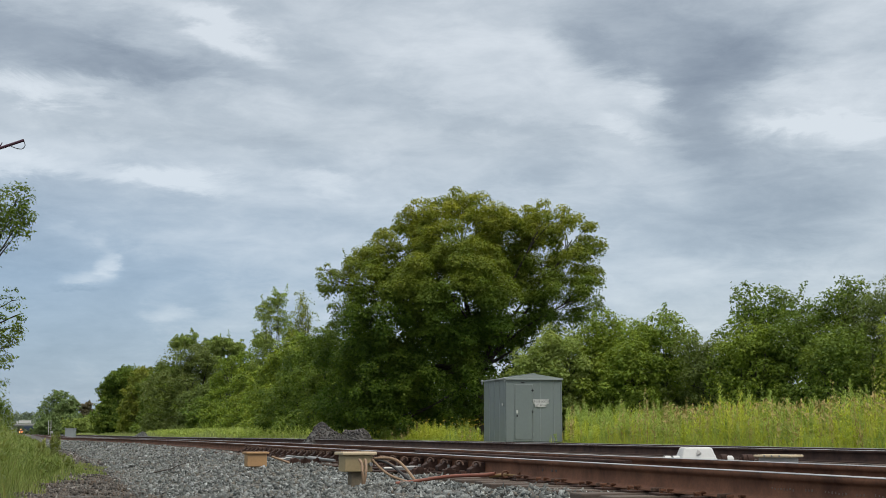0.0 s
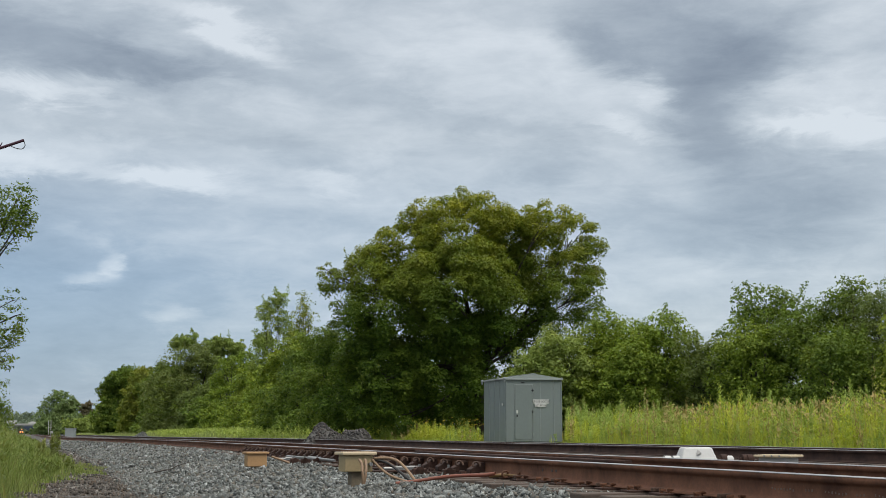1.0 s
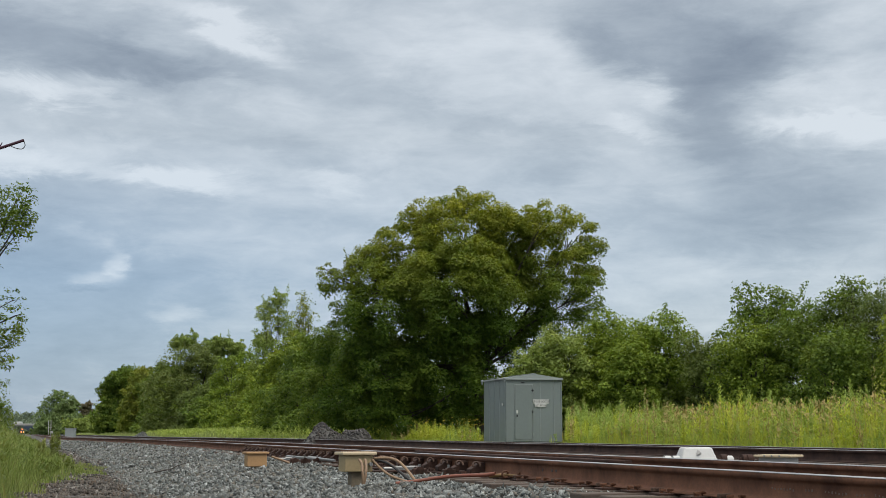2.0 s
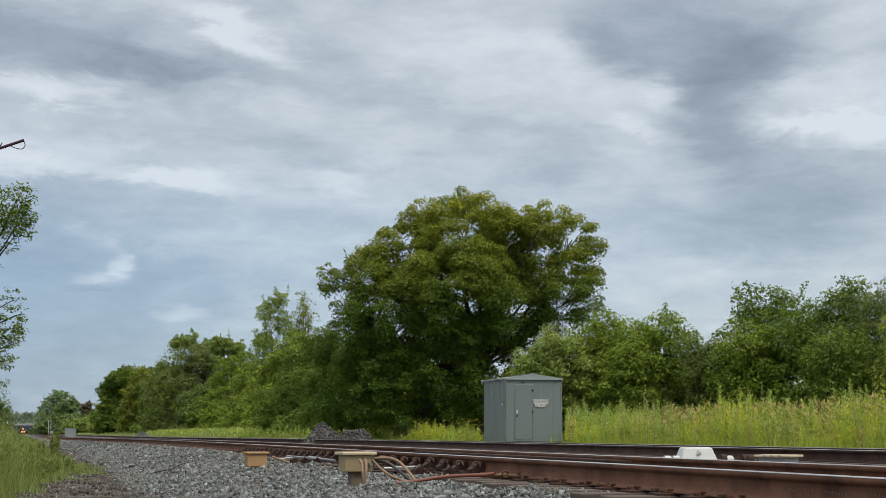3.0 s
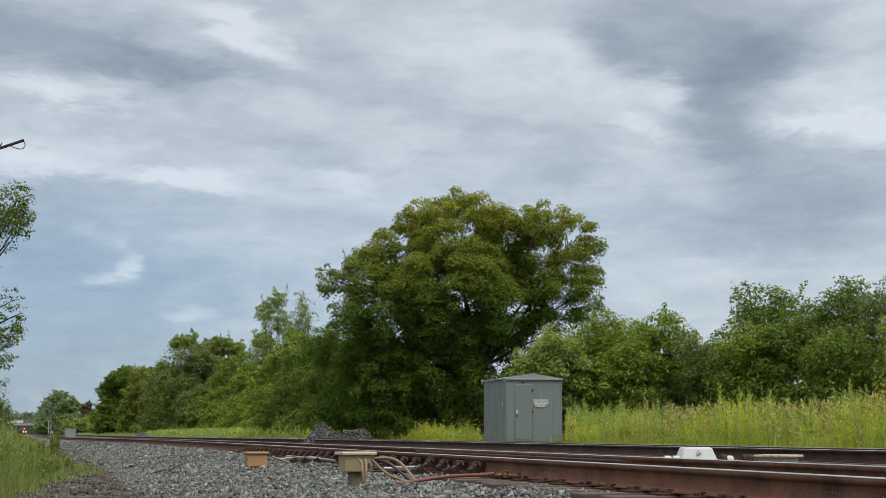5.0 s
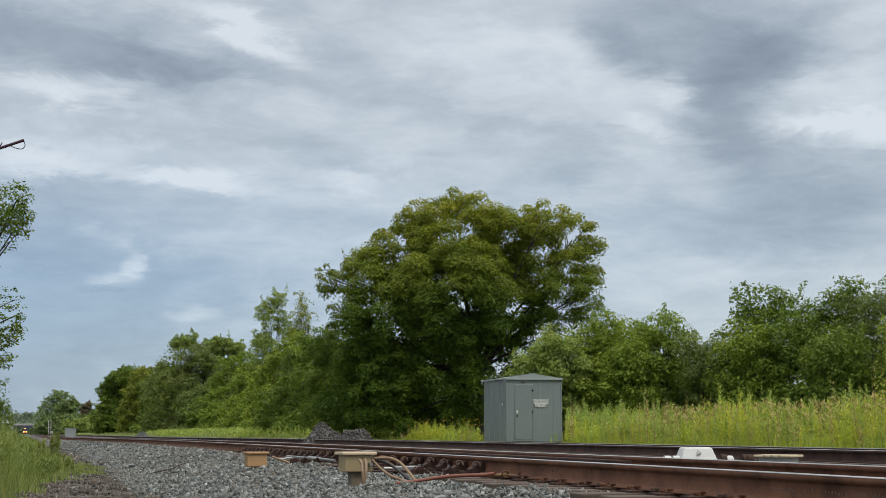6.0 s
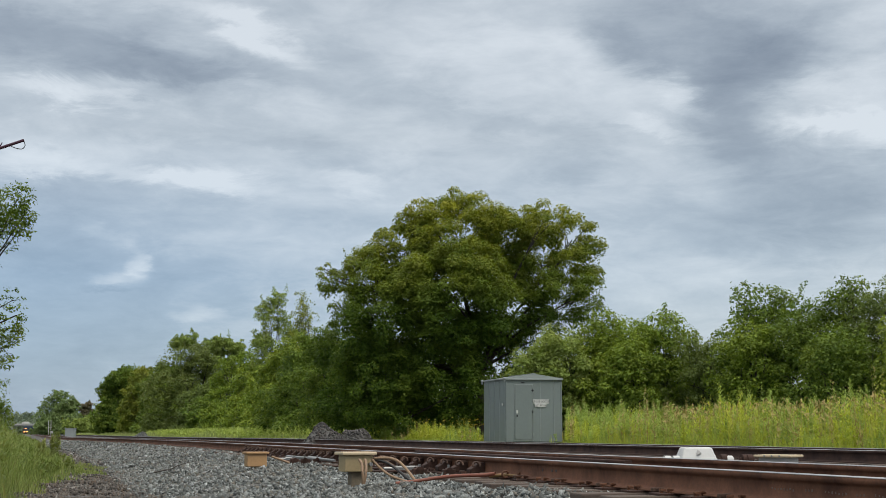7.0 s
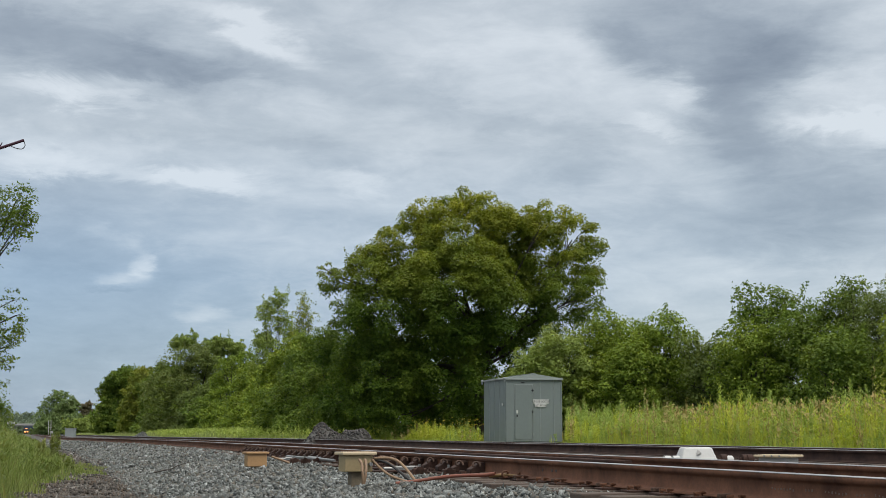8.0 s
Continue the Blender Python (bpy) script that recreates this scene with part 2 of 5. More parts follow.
def sky_material():
    n = Nodes("cloud_layer")
    sep = n.tree.nodes.new("ShaderNodeSeparateXYZ")
    norm = n.tree.nodes.new("ShaderNodeVectorMath")
    norm.operation = 'NORMALIZE'
    n.tree.links.new(n.coords(), norm.inputs[0])
    n.tree.links.new(norm.outputs[0], sep.inputs[0])
    x, y, z = sep.outputs
    flat = n.math('ADD', n.math('MAXIMUM', z, 0.0), 0.10)
    join = n.tree.nodes.new("ShaderNodeCombineXYZ")
    n.put(join.inputs[0], n.math('DIVIDE', x, flat))
    n.put(join.inputs[1], n.math('DIVIDE', y, flat))
    p = join.outputs[0]
    puff = n.tree.nodes.new("ShaderNodeVectorMath")
    puff.operation = 'MULTIPLY'
    n.tree.links.new(norm.outputs[0], puff.inputs[0])
    puff.inputs[1].default_value = (9.0, 9.0, 27.0)
    puff = puff.outputs[0]
    az = n.math('MULTIPLY', n.math('ARCTAN2', x, y), 57.29578)
    el = n.math('MULTIPLY', n.math('ARCSINE', z), 57.29578)
    wob = n.math('MULTIPLY', n.math('SUBTRACT', n.noise(puff, 1.3, 8, 0.64, 0.3), 0.5), 4.4)
    wob2 = n.math('MULTIPLY', n.math('SUBTRACT', n.noise(puff, 1.7, 9, 0.64, 0.5), 0.5), 2.6)
    curl = n.math('MULTIPLY', n.math('SUBTRACT', n.noise(puff, 6.0, 5, 0.6), 0.5), 1.3)
    azw, elw = n.math('ADD', az, wob), n.math('ADD', el, wob2)
    tone = n.math('ADD', 0.635, n.math('MULTIPLY', n.math('SUBTRACT', n.noise(p, 1.5, 7, 0.58, 0.4), 0.5), 0.20))
    tone = n.math('ADD', tone, n.math('MULTIPLY', n.math('SUBTRACT', n.noise(puff, 1.9, 9, 0.62, 0.3), 0.5), 0.56))
    for ca, ce, ra, re, tilt, gain in CLOUDS:
        c, s = math.cos(radians(tilt)), math.sin(radians(tilt))
        if ra < 1.0:      # small heaped clouds
            da, de = n.math('SUBTRACT', n.math('MULTIPLY_ADD', curl, 0.9, az), ca), n.math('SUBTRACT', n.math('MULTIPLY_ADD', curl, 0.45, el), ce)
        else:
            da, de = n.math('SUBTRACT', azw, ca), n.math('SUBTRACT', elw, ce)
        u = n.math('DIVIDE', n.math('ADD', n.math('MULTIPLY', da, c), n.math('MULTIPLY', de, s)), ra)
        v = n.math('DIVIDE', n.math('SUBTRACT', n.math('MULTIPLY', de, c), n.math('MULTIPLY', da, s)), re)
        d = n.math('ADD', n.math('MULTIPLY', u, u), n.math('MULTIPLY', v, v))
        g = n.math('EXPONENT', n.math('MULTIPLY', n.math('POWER', d, 1.3), -1.0))
        tone = n.math('MULTIPLY_ADD', g, gain * 1.3, tone)
    cloud = n.ramp(tone, (0.0, (0.22, 0.252, 0.295)), (0.3, (0.345, 0.39, 0.435)), (0.55, (0.50, 0.552, 0.592)), (0.9, (0.77, 0.815, 0.845)))
    low = n.ramp(n.math('DIVIDE', el, 20.0), (0.0, 0.9), (0.32, 0.85), (0.62, 0.0))
    side = n.ramp(n.math('DIVIDE', n.math('ADD', az, 22.0), 44.0), (0.1, 1.0), (0.5, 0.65), (0.95, 0.25))
    blue = n.ramp(tone, (0.2, (0.175, 0.275, 0.42)), (0.5, (0.275, 0.39, 0.55)), (0.9, (0.60, 0.68, 0.78)))
    c = n.mix(n.math('MULTIPLY', low, side), cloud, blue)
    em = n.tree.nodes.new("ShaderNodeEmission")
    n.put(em.inputs["Color"], n.mix(n.ramp(n.math('DIVIDE', el, 90.0), (0.25, 0.0), (0.6, 1.0)), c, (0.66, 0.64, 0.60)))
    high = n.ramp(n.math('DIVIDE', el, 90.0), (0.2, 0.0), (0.75, 1.0))
    n.put(em.inputs["Strength"], n.math('MULTIPLY_ADD', high, 2.9, 1.12))
    clear = n.tree.nodes.new("ShaderNodeBsdfTransparent")
    m = n.tree.nodes.new("ShaderNodeMixShader")
    m.inputs[0].default_value = 0.72
    n.tree.links.new(clear.outputs[0], m.inputs[1])
    n.tree.links.new(em.outputs[0], m.inputs[2])
    n.tree.links.new(m.outputs[0], n.out.inputs[0])
    n.mat.cycles.emission_sampling = 'NONE'
    return n.mat


# ---- mesh helpers ----
def np_mesh(name, v, f):
    """A mesh from arrays of corners and of faces with equal numbers of corners."""
    v, f = np.asarray(v, np.float32), np.asarray(f, np.int32)
    me = bpy.data.meshes.new(name)
    me.vertices.add(len(v))
    me.vertices.foreach_set("co", v.ravel())
    me.loops.add(f.size)
    me.loops.foreach_set("vertex_index", f.ravel())
    me.polygons.add(len(f))
    me.polygons.foreach_set("loop_start", np.arange(0, f.size, f.shape[1], dtype=np.int32))
    me.update(calc_edges=True)
    me.validate()
    return me


def solid(name, me, material, parent=None, label="", smooth=False):
    """Links a mesh as one object, under a thing or part if given."""
    if isinstance(me, bmesh.types.BMesh):
        bm, me = me, bpy.data.meshes.new(name)
        bm.to_mesh(me)
        bm.free()
    if not me.materials:
        me.materials.append(MAT[material])
    if smooth:
        me.polygons.foreach_set("use_smooth", [True] * len(me.polygons))
    ob = new(name, me)
    ob.parent = parent
    return tagged(ob, label)


def empty(name, m, label, category, group="", kind=""):
    ob = new(name)
    ob.empty_display_size = 0.2
    ob.matrix_basis = m
    return tagged(ob, label, category, group, kind)


def block(bm, x, y, z, sx, sy, sz, bevel=0.0, m=None):
    """A box with its centre at x, y, z, added to bm, its edges rounded."""
    mat = (m or Matrix()) @ Matrix.Translation((x, y, z)) @ Matrix.Diagonal((sx, sy, sz, 1))
    made = bmesh.ops.create_cube(bm, size=1, matrix=mat)["verts"]
    if bevel:
        edges = list({k for v in made for k in v.link_edges})
        bmesh.ops.bevel(bm, geom=edges, offset=bevel, segments=2, affect='EDGES', profile=0.5)
    return bm


def box(*args, **more):
    return block(bmesh.new(), *args, **more)


def tube(bm, a, b, r0, r1=None, n=10):
    """A round bar from a to b."""
    a, b = Vector(a), Vector(b)
    m = Matrix.Translation((a + b) / 2) @ (b - a).to_track_quat('Z', 'Y').to_matrix().to_4x4()
    bmesh.ops.create_cone(bm, cap_ends=True, segments=n, radius1=r0, radius2=r0 if r1 is None else r1, depth=(b - a).length, matrix=m)
    return bm


def sweep(points, r, n=8, steps=4):
    """A round tube along a smooth line through the points; r a number, or one radius for each end."""
    pts = [Vector(p) for p in points]
    fine = []
    for i in range(len(pts) - 1):
        p0, p1, p2, p3 = pts[max(i - 1, 0)], pts[i], pts[i + 1], pts[min(i + 2, len(pts) - 1)]
        for k in range(steps):
            t = k / steps
            fine.append(0.5 * (2 * p1 + (p2 - p0) * t + (2 * p0 - 5 * p1 + 4 * p2 - p3) * t * t + (3 * p1 - p0 - 3 * p2 + p3) * t ** 3))
    fine.append(pts[-1])
    r0, r1 = r if isinstance(r, tuple) else (r, r)
    verts, faces = [], []
    for i, p in enumerate(fine):
        d = (fine[min(i + 1, len(fine) - 1)] - fine[max(i - 1, 0)]).normalized()
        s = d.cross(Vector((0, 0, 1)) if abs(d.z) < 0.95 else Vector((1, 0, 0))).normalized()
        u = s.cross(d)
        rr = r0 + (r1 - r0) * i / (len(fine) - 1)
        for k in range(n):
            a = 2 * math.pi * k / n
            verts.append(p + rr * (math.cos(a) * s + math.sin(a) * u))
    for i in range(len(fine) - 1):
        for k in range(n):
            faces.append((i * n + k, i * n + (k + 1) % n, (i + 1) * n + (k + 1) % n, (i + 1) * n + k))
    return np_mesh("tube", [tuple(v) for v in verts], faces)


# ---- the line of the track, and the lie of the land ----
def bend(y):
    """How far the track has turned to the left, y metres along it."""
    y = np.asarray(y, float)
    s = np.clip((y - 32) / 70, 0, 1)
    far = np.clip(y - 102, 0, None)
    late = np.clip(far - 700, 0, None)
    return 4.4 * s * s * (3 - 2 * s) * np.clip(y / 102, 0, 1) + 0.018 * far + 0.58e-5 * far * far + 3.27e-5 * late * late - 0.0133 * late


NEAR_RAIL, GAUGE, TRACK_2 = 4.2, 1.505, 10.9


def land(x, y):
    """Height of the ground: level with the ties along the tracks, lower along the service path."""
    u = np.asarray(x, float) + bend(y)
    z = np.interp(u, [-60, -4, -1.0, 1.2, 3.0, 3.5, 13.2, 14.2, 30, 200], [-0.55, -0.5, -0.58, -0.56, -0.31, -0.25, -0.25, -0.3, -0.3, -0.3])
    return z


def plan(right, ahead):
    """World x, y of a place given along the site's axes, which lie 15.8 degrees off the track."""
    s, c = math.sin(radians(YAW)), math.cos(radians(YAW))
    return ahead * s + right * c, ahead * c - right * s


def on_land(right, ahead, rz=0.0):
    x, y = plan(right, ahead)
    return pose(x, y, float(land(x, y)), 0, 0, rz - YAW)


# ---- setting: sky, ground, ballast ----
def build_sky():
    bm = bmesh.new()
    bmesh.ops.create_uvsphere(bm, u_segments=96, v_segments=48, radius=4300)
    bmesh.ops.delete(bm, geom=[v for v in bm.verts if v.co.z < -400], context='VERTS')
    bmesh.ops.reverse_faces(bm, faces=bm.faces)
    me = bpy.data.meshes.new("sky_backdrop")
    bm.to_mesh(me)
    bm.free()
    me.materials.append(sky_material())
    ob = solid("sky_backdrop", me, "", None, "grey and blue overcast sky with drifting clouds", smooth=True)
    ob.matrix_basis = pose(0, 0, 0, 0, 0, -YAW)
    return tagged(ob, category="sky", kind="structure")


def build_ground():
    """One sheet from the camera to the horizon, finer near the tracks."""
    us = np.array([-4200, -1500, -500, -160, -60, -25, -10, -4, -2, -1, 0, 1.2, 2, 3.1, 3.6, 8, 13.2, 14.2, 18, 25, 40, 80, 200, 600, 1600, 4200])
    ys = np.array([-4200, -1200, -300, -80, -20, -5, 0, 4, 8, 12, 16, 20, 25, 30, 36, 42, 50, 60, 70, 80, 90, 100, 115, 140, 170, 220, 300, 400, 600, 900, 1300, 2000, 4200])
    u, y = np.meshgrid(us, ys)
    x = u - bend(y)
    z = land(x, y)
    k = len(us)
    f = [(r * k + c, r * k + c + 1, (r + 1) * k + c + 1, (r + 1) * k + c) for r in range(len(ys) - 1) for c in range(k - 1)]
    me = np_mesh("ground", np.stack([x, y, z], -1).reshape(-1, 3), f)
    me.materials.append(MAT["ground"])
    me.materials.append(MAT["bed"])
    mid = [np.mean([u.ravel()[i] for i in q]) for q in f]
    me.polygons.foreach_set("material_index", [1 if -0.6 < m < 13.8 else 0 for m in mid])
    return tagged(solid("ground", me, "ground", None, "flat grassy soil and grey gravel beside the railway"), category="ground", kind="structure")


# ---- track ----
RAIL = [(-0.070, -0.180), (0.070, -0.180), (0.070, -0.170), (0.030, -0.160), (0.010, -0.140), (0.009, -0.060), (0.012, -0.046),
        (0.036, -0.038), (0.037, -0.010), (0.030, -0.0025), (-0.030, -0.0025), (-0.037, -0.010), (-0.036, -0.038), (-0.012, -0.046), (-0.009, -0.060),
        (-0.010, -0.140), (-0.030, -0.160), (-0.070, -0.170)]
RUN = np.concatenate([np.arange(-14, 60, 1.0), np.arange(60, 140, 4.0), np.arange(140, 460, 20.0), np.arange(460, 1900, 90.0)])


def rail_sweep(offset, ys, profile=RAIL, top=0.0):
    """A bar of the given profile laid along the track; offset: x at the straight, a number or a function of y."""
    prof = np.array(profile)
    u = np.array([offset(t) for t in ys]) if callable(offset) else np.full(len(ys), float(offset))
    x = u - bend(ys)
    v = np.zeros((len(ys), len(prof), 3))
    v[:, :, 0] = x[:, None] + prof[None, :, 0]
    v[:, :, 1] = ys[:, None]
    v[:, :, 2] = prof[None, :, 1] + top
    n = len(prof)
    f = [(r * n + (c + 1) % n, r * n + c, (r + 1) * n + c, (r + 1) * n + (c + 1) % n) for r in range(len(ys) - 1) for c in range(n)]
    v2 = v.reshape(-1, 3)
    me = np_mesh("rail", v2, f)
    bm = bmesh.new()
    bm.from_mesh(me)
    bm.verts.ensure_lookup_table()
    last = (len(ys) - 1) * n
    bm.faces.new([bm.verts[i] for i in range(n)])
    bm.faces.new([bm.verts[last + i] for i in reversed(range(n))])
    bm.to_mesh(me)
    bm.free()
    return me


CROWN = [(-0.036, -0.006), (0.036, -0.006), (0.035, -0.003), (0.029, 0.0), (-0.029, 0.0), (-0.035, -0.003)]


def build_track(first, label, dark):
    track = empty("railway_track", pose(0, 0, 0), label, "railway track")
    for off in (first, first + GAUGE):
        r = solid("rail", rail_sweep(off, RUN), "rust_dark" if dark else "rust", track, "rust-brown steel rail")
        solid("running_surface", rail_sweep(off, RUN, CROWN), "polish", r, "worn bright rail top")
    ties = box(0, 0, 0, 2.6, 0.23, 0.18, bevel=0.012)
    me = bpy.data.meshes.new("tie")
    ties.to_mesh(me)
    ties.free()
    me.materials.append(MAT["tie"])
    spots = [1.2 + i * 0.508 for i in range(24)] + [13.3 + i * 0.6 for i in range(110)]
    for y in spots:
        ob = solid("tie", me, "tie", track)
        ob.location = (first + GAUGE / 2 - float(bend(y)) + random.uniform(-0.05, 0.05), y, -0.285)
        ob.rotation_euler = (0, 0, random.uniform(-0.02, 0.02))
    return track


# ---- foliage ----
def leaves(rng, centres, spread, count, size, slim=0.7, droop=0.0, flat=0.8):
    """Pointed leaflets laid over domed clumps round the centres, facing up and out."""
    k = rng.choice(len(centres), count, p=spread ** 2 / (spread ** 2).sum()) if isinstance(spread, np.ndarray) else rng.integers(0, len(centres), count)
    d = rng.normal(size=(count, 3))
    d[:, 2] = np.where(rng.random(count) < 0.68, np.abs(d[:, 2]), d[:, 2])
    d /= np.linalg.norm(d, axis=1)[:, None]
    sp = spread[k] if isinstance(spread, np.ndarray) else np.full(count, spread)
    p = centres[k] + d * (rng.random(count) ** 0.33 * sp)[:, None] * np.array([1, 1, flat])
    face = d * 0.8 + np.array([0, 0, 0.55]) + rng.normal(size=(count, 3)) * 0.42
    along = np.cross(face, rng.normal(size=(count, 3))) + d * 0.4
    along[:, 2] -= droop
    along /= np.linalg.norm(along, axis=1)[:, None]
    side = np.cross(along, face)
    side /= np.linalg.norm(side, axis=1)[:, None] + 1e-6
    nrm = np.cross(side, along)
    s = size * rng.uniform(0.6, 1.4, count)
    a = p - side * (s * slim * 0.5)[:, None]
    c = p + side * (s * slim * 0.5)[:, None] + nrm * (s * 0.12)[:, None]
    e = p + along * s[:, None]
    v = np.stack([a, c, e], 1).reshape(-1, 3)
    return v, np.arange(count * 3).reshape(-1, 3)


def clump_centres(rng, blobs, per_area, shell=0.55, shoots=0.35):
    """Places of leaf clumps on and in the rounded masses of a crown, with upright shoots that stand out from its top."""
    out, rad = [], []
    for x, y, z, r, *thin in blobs:
        n = max(5, int(per_area * r * r * (thin[0] if thin else 1.0)))
        d = rng.normal(size=(n, 3))
        d /= np.linalg.norm(d, axis=1)[:, None]
        q = rng.uniform(shell, 1.04, n) ** 0.7
        s = rng.uniform(0.24, 0.46, n) * r ** 0.6
        sprig = rng.random(n) < 0.14
        q = np.where(sprig, rng.uniform(1.02, 1.16, n), q)
        s = np.where(sprig, s * 0.5, s)
        c = d * q[:, None] * r * np.array([1, 1, 0.92]) + np.array([x, y, z])
        out.append(c)
        rad.append(s)
        top = np.nonzero((d[:, 2] > 0.35) & (q > 0.8) & (rng.random(n) < shoots))[0]
        for i in top:      # a shoot: smaller and smaller sprays up a stem
            lean = np.array([rng.normal() * 0.12 + d[i, 0] * 0.3, rng.normal() * 0.12 + d[i, 1] * 0.3, 1.0])
            tall = rng.uniform(0.25, 0.62) * r ** 0.5
            for t in (0.35, 0.65, 0.9, 1.12):
                out.append((c[i] + lean * (s[i] * 0.4 + t * tall))[None])
                rad.append(np.array([s[i] * (0.55 - 0.30 * t)]))
    c, s = np.concatenate(out), np.concatenate(rad)
    keep = c[:, 2] > 0.15
    return c[keep], s[keep]


def limb_mesh(blobs, height, r, rng, base=(0, 0)):
    """A tapered, slightly crooked trunk with limbs that run out into the masses of the crown."""
    bm = bmesh.new()
    fork = Vector((base[0], base[1], height * 0.28))
    parts = [sweep([(base[0], base[1], -0.2), (base[0] + rng.normal() * 0.1, base[1], height * 0.14), fork], (r, r * 0.75), 9)]
    for x, y, z, rr, *_ in blobs:
        a = fork + Vector((rng.normal() * r * 0.5, rng.normal() * r * 0.5, rng.uniform(-0.2, 0.5)))
        b = Vector((x, y, z))
        mid = a.lerp(b, 0.5) + Vector((rng.normal() * 0.2, rng.normal() * 0.2, 0.12 * (b - a).length * rng.uniform(-0.3, 1)))
        parts.append(sweep([a, mid, b], (r * 0.42, r * 0.10), 6 if r > 0.2 else 3, 4 if r > 0.2 else 2))
        for _ in range(3 if r > 0.2 else 1):
            d = Vector(rng.normal(size=3)).normalized() * rr * 0.8
            d.z = abs(d.z) * 0.8
            parts.append(sweep([mid.lerp(b, rng.uniform(0.3, 1)), b + d * 0.4, b + d], (r * 0.13, r * 0.04), 3, 2))
    for me in parts:
        bm.from_mesh(me)
        bpy.data.meshes.remove(me)
    return bm


def tree(name, m, blobs, label, category, count, size, leaf="leaf_b", per_area=16, trunk=0.16, seed=1, group="", crowns=1, shell=0.55, height=None, slim=0.7, spread=1.0, shoots=0.35):
    rng = np.random.default_rng(seed)
    ob = empty(name, m, label, category, group)
    top = height or max(b[2] + b[3] for b in blobs)
    solid("trunk", limb_mesh(blobs, top, trunk, rng), "bark", ob, "grey-brown bark", smooth=True)
    made = []
    order = sorted(blobs)
    parts = []
    for k in range(crowns):
        parts.append(clump_centres(rng, order[k * len(order) // crowns:(k + 1) * len(order) // crowns], per_area, shell, shoots))
    total = sum((s ** 2).sum() for c, s in parts)
    for c, s in parts:
        v, f = leaves(rng, c, s * spread, int(count * (s ** 2).sum() / total), size, slim, 0.35, 0.88)
        made.append(solid("crown", np_mesh("crown", v, f), leaf, ob))
    return ob, made


def masses(rng, width, depth, height, n, r, low=0.0):
    """Rounded masses that fill a crown of that width, depth and height, full below and domed above."""
    out = [(rng.uniform(-0.1, 0.1) * width, 0.0, height - r * 0.85, r * 0.85)]
    for i in range(n):
        h = (i + rng.random()) / n
        w = 1.0 if h < 0.45 else math.sqrt(max(0.08, 1 - ((h - 0.45) / 0.6) ** 2))
        q = r * rng.uniform(0.65, 1.15)
        out.append((((i * 0.618 + rng.uniform(-0.1, 0.1)) % 1.0 - 0.5) * width * w, rng.uniform(-0.5, 0.4) * depth * w, max(q * 0.55, low * height + h * (height * (1 - low) - q * 0.9)), q))
    return out


def big_tree():
    s = 62 / 2400
    pic = [(820, 426, 91, 0), (985, 470, 82, .3), (1015, 425, 46, 0), (1005, 540, 55, -.6), (905, 415, 62, .6), (960, 400, 46, -.4), (720, 455, 72, .2),
           (660, 500, 62, -.3), (595, 500, 36, 0), (572, 482, 22, .2), (625, 468, 26, 0), (700, 570, 92, -.8), (800, 540, 100, -1.0), (885, 545, 84, .2),
           (620, 615, 62, .4), (680, 680, 82, -.6), (780, 670, 92, -.4), (870, 650, 62, .9), (615, 715, 54, 0), (760, 385, 40, 0), (950, 600, 50, .8), (730, 740, 50, -.8)]
    blobs = [((x - 850) * s, d * 2.0, (768 - y) * s + 0.55, r * s, 0.8 if x > 900 else 0.7 if x < 640 and y < 520 else 1.0) for x, y, r, d in pic]
    return tree("boxelder_tree", on_land(66 * s, 62), blobs, "broad leafy green boxelder tree, tips yellowing and painted lighter as if top-lit", "tree",
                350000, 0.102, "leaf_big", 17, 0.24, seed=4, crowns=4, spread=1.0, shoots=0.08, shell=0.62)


def row_tree(right, ahead, width, height, seed, leaf, label, n=12, count=26000, size=0.3, r=None, name="tree", low=0.0, spread=1.0, shell=0.5, per_area=12):
    rng = np.random.default_rng(seed)
    r = r or height * 0.17 + 0.25
    return tree(name, on_land(right, ahead), masses(rng, width - 1.3 * r, width * 0.6, height, n, r, low), label,
                "bush" if name == "bush" else "tree", count, size, leaf, per_area, 0.1 + height * 0.008, seed, height=height, spread=spread, shell=shell)


def blades(rng, x, y, z, h, w, lean=0.25):
    """Grass blades: tapered strips that bend over, three triangles each."""
    n = len(x)
    a = rng.uniform(0, 2 * math.pi, n)
    s = np.stack([np.cos(a), np.sin(a), np.zeros(n)], 1) * (w * 0.5)[:, None]
    b = rng.uniform(0, 2 * math.pi, n)
    l = np.stack([np.cos(b), np.sin(b), np.zeros(n)], 1) * (h * lean * rng.uniform(0.2, 1.6, n))[:, None]
    p = np.stack([x, y, z], 1)
    up = np.array([0, 0, 1.0])
    m = p + l * 0.35 + up * (h * 0.6)[:, None]
    t = p + l + up * h[:, None]
    v = np.stack([p - s, p + s, m + s * 0.8, m - s * 0.8, t], 1).reshape(-1, 3)
    i = np.arange(n) * 5
    f = np.concatenate([np.stack([i, i + 1, i + 2], 1), np.stack([i, i + 2, i + 3], 1), np.stack([i + 3, i + 2, i + 4], 1)])
    return v, f


def merge(*parts):
    vs, fs, k = [], [], 0
    for v, f in parts:
        vs.append(v)
        fs.append(f + k)
        k += len(v)
    return np.concatenate(vs), np.concatenate(fs)


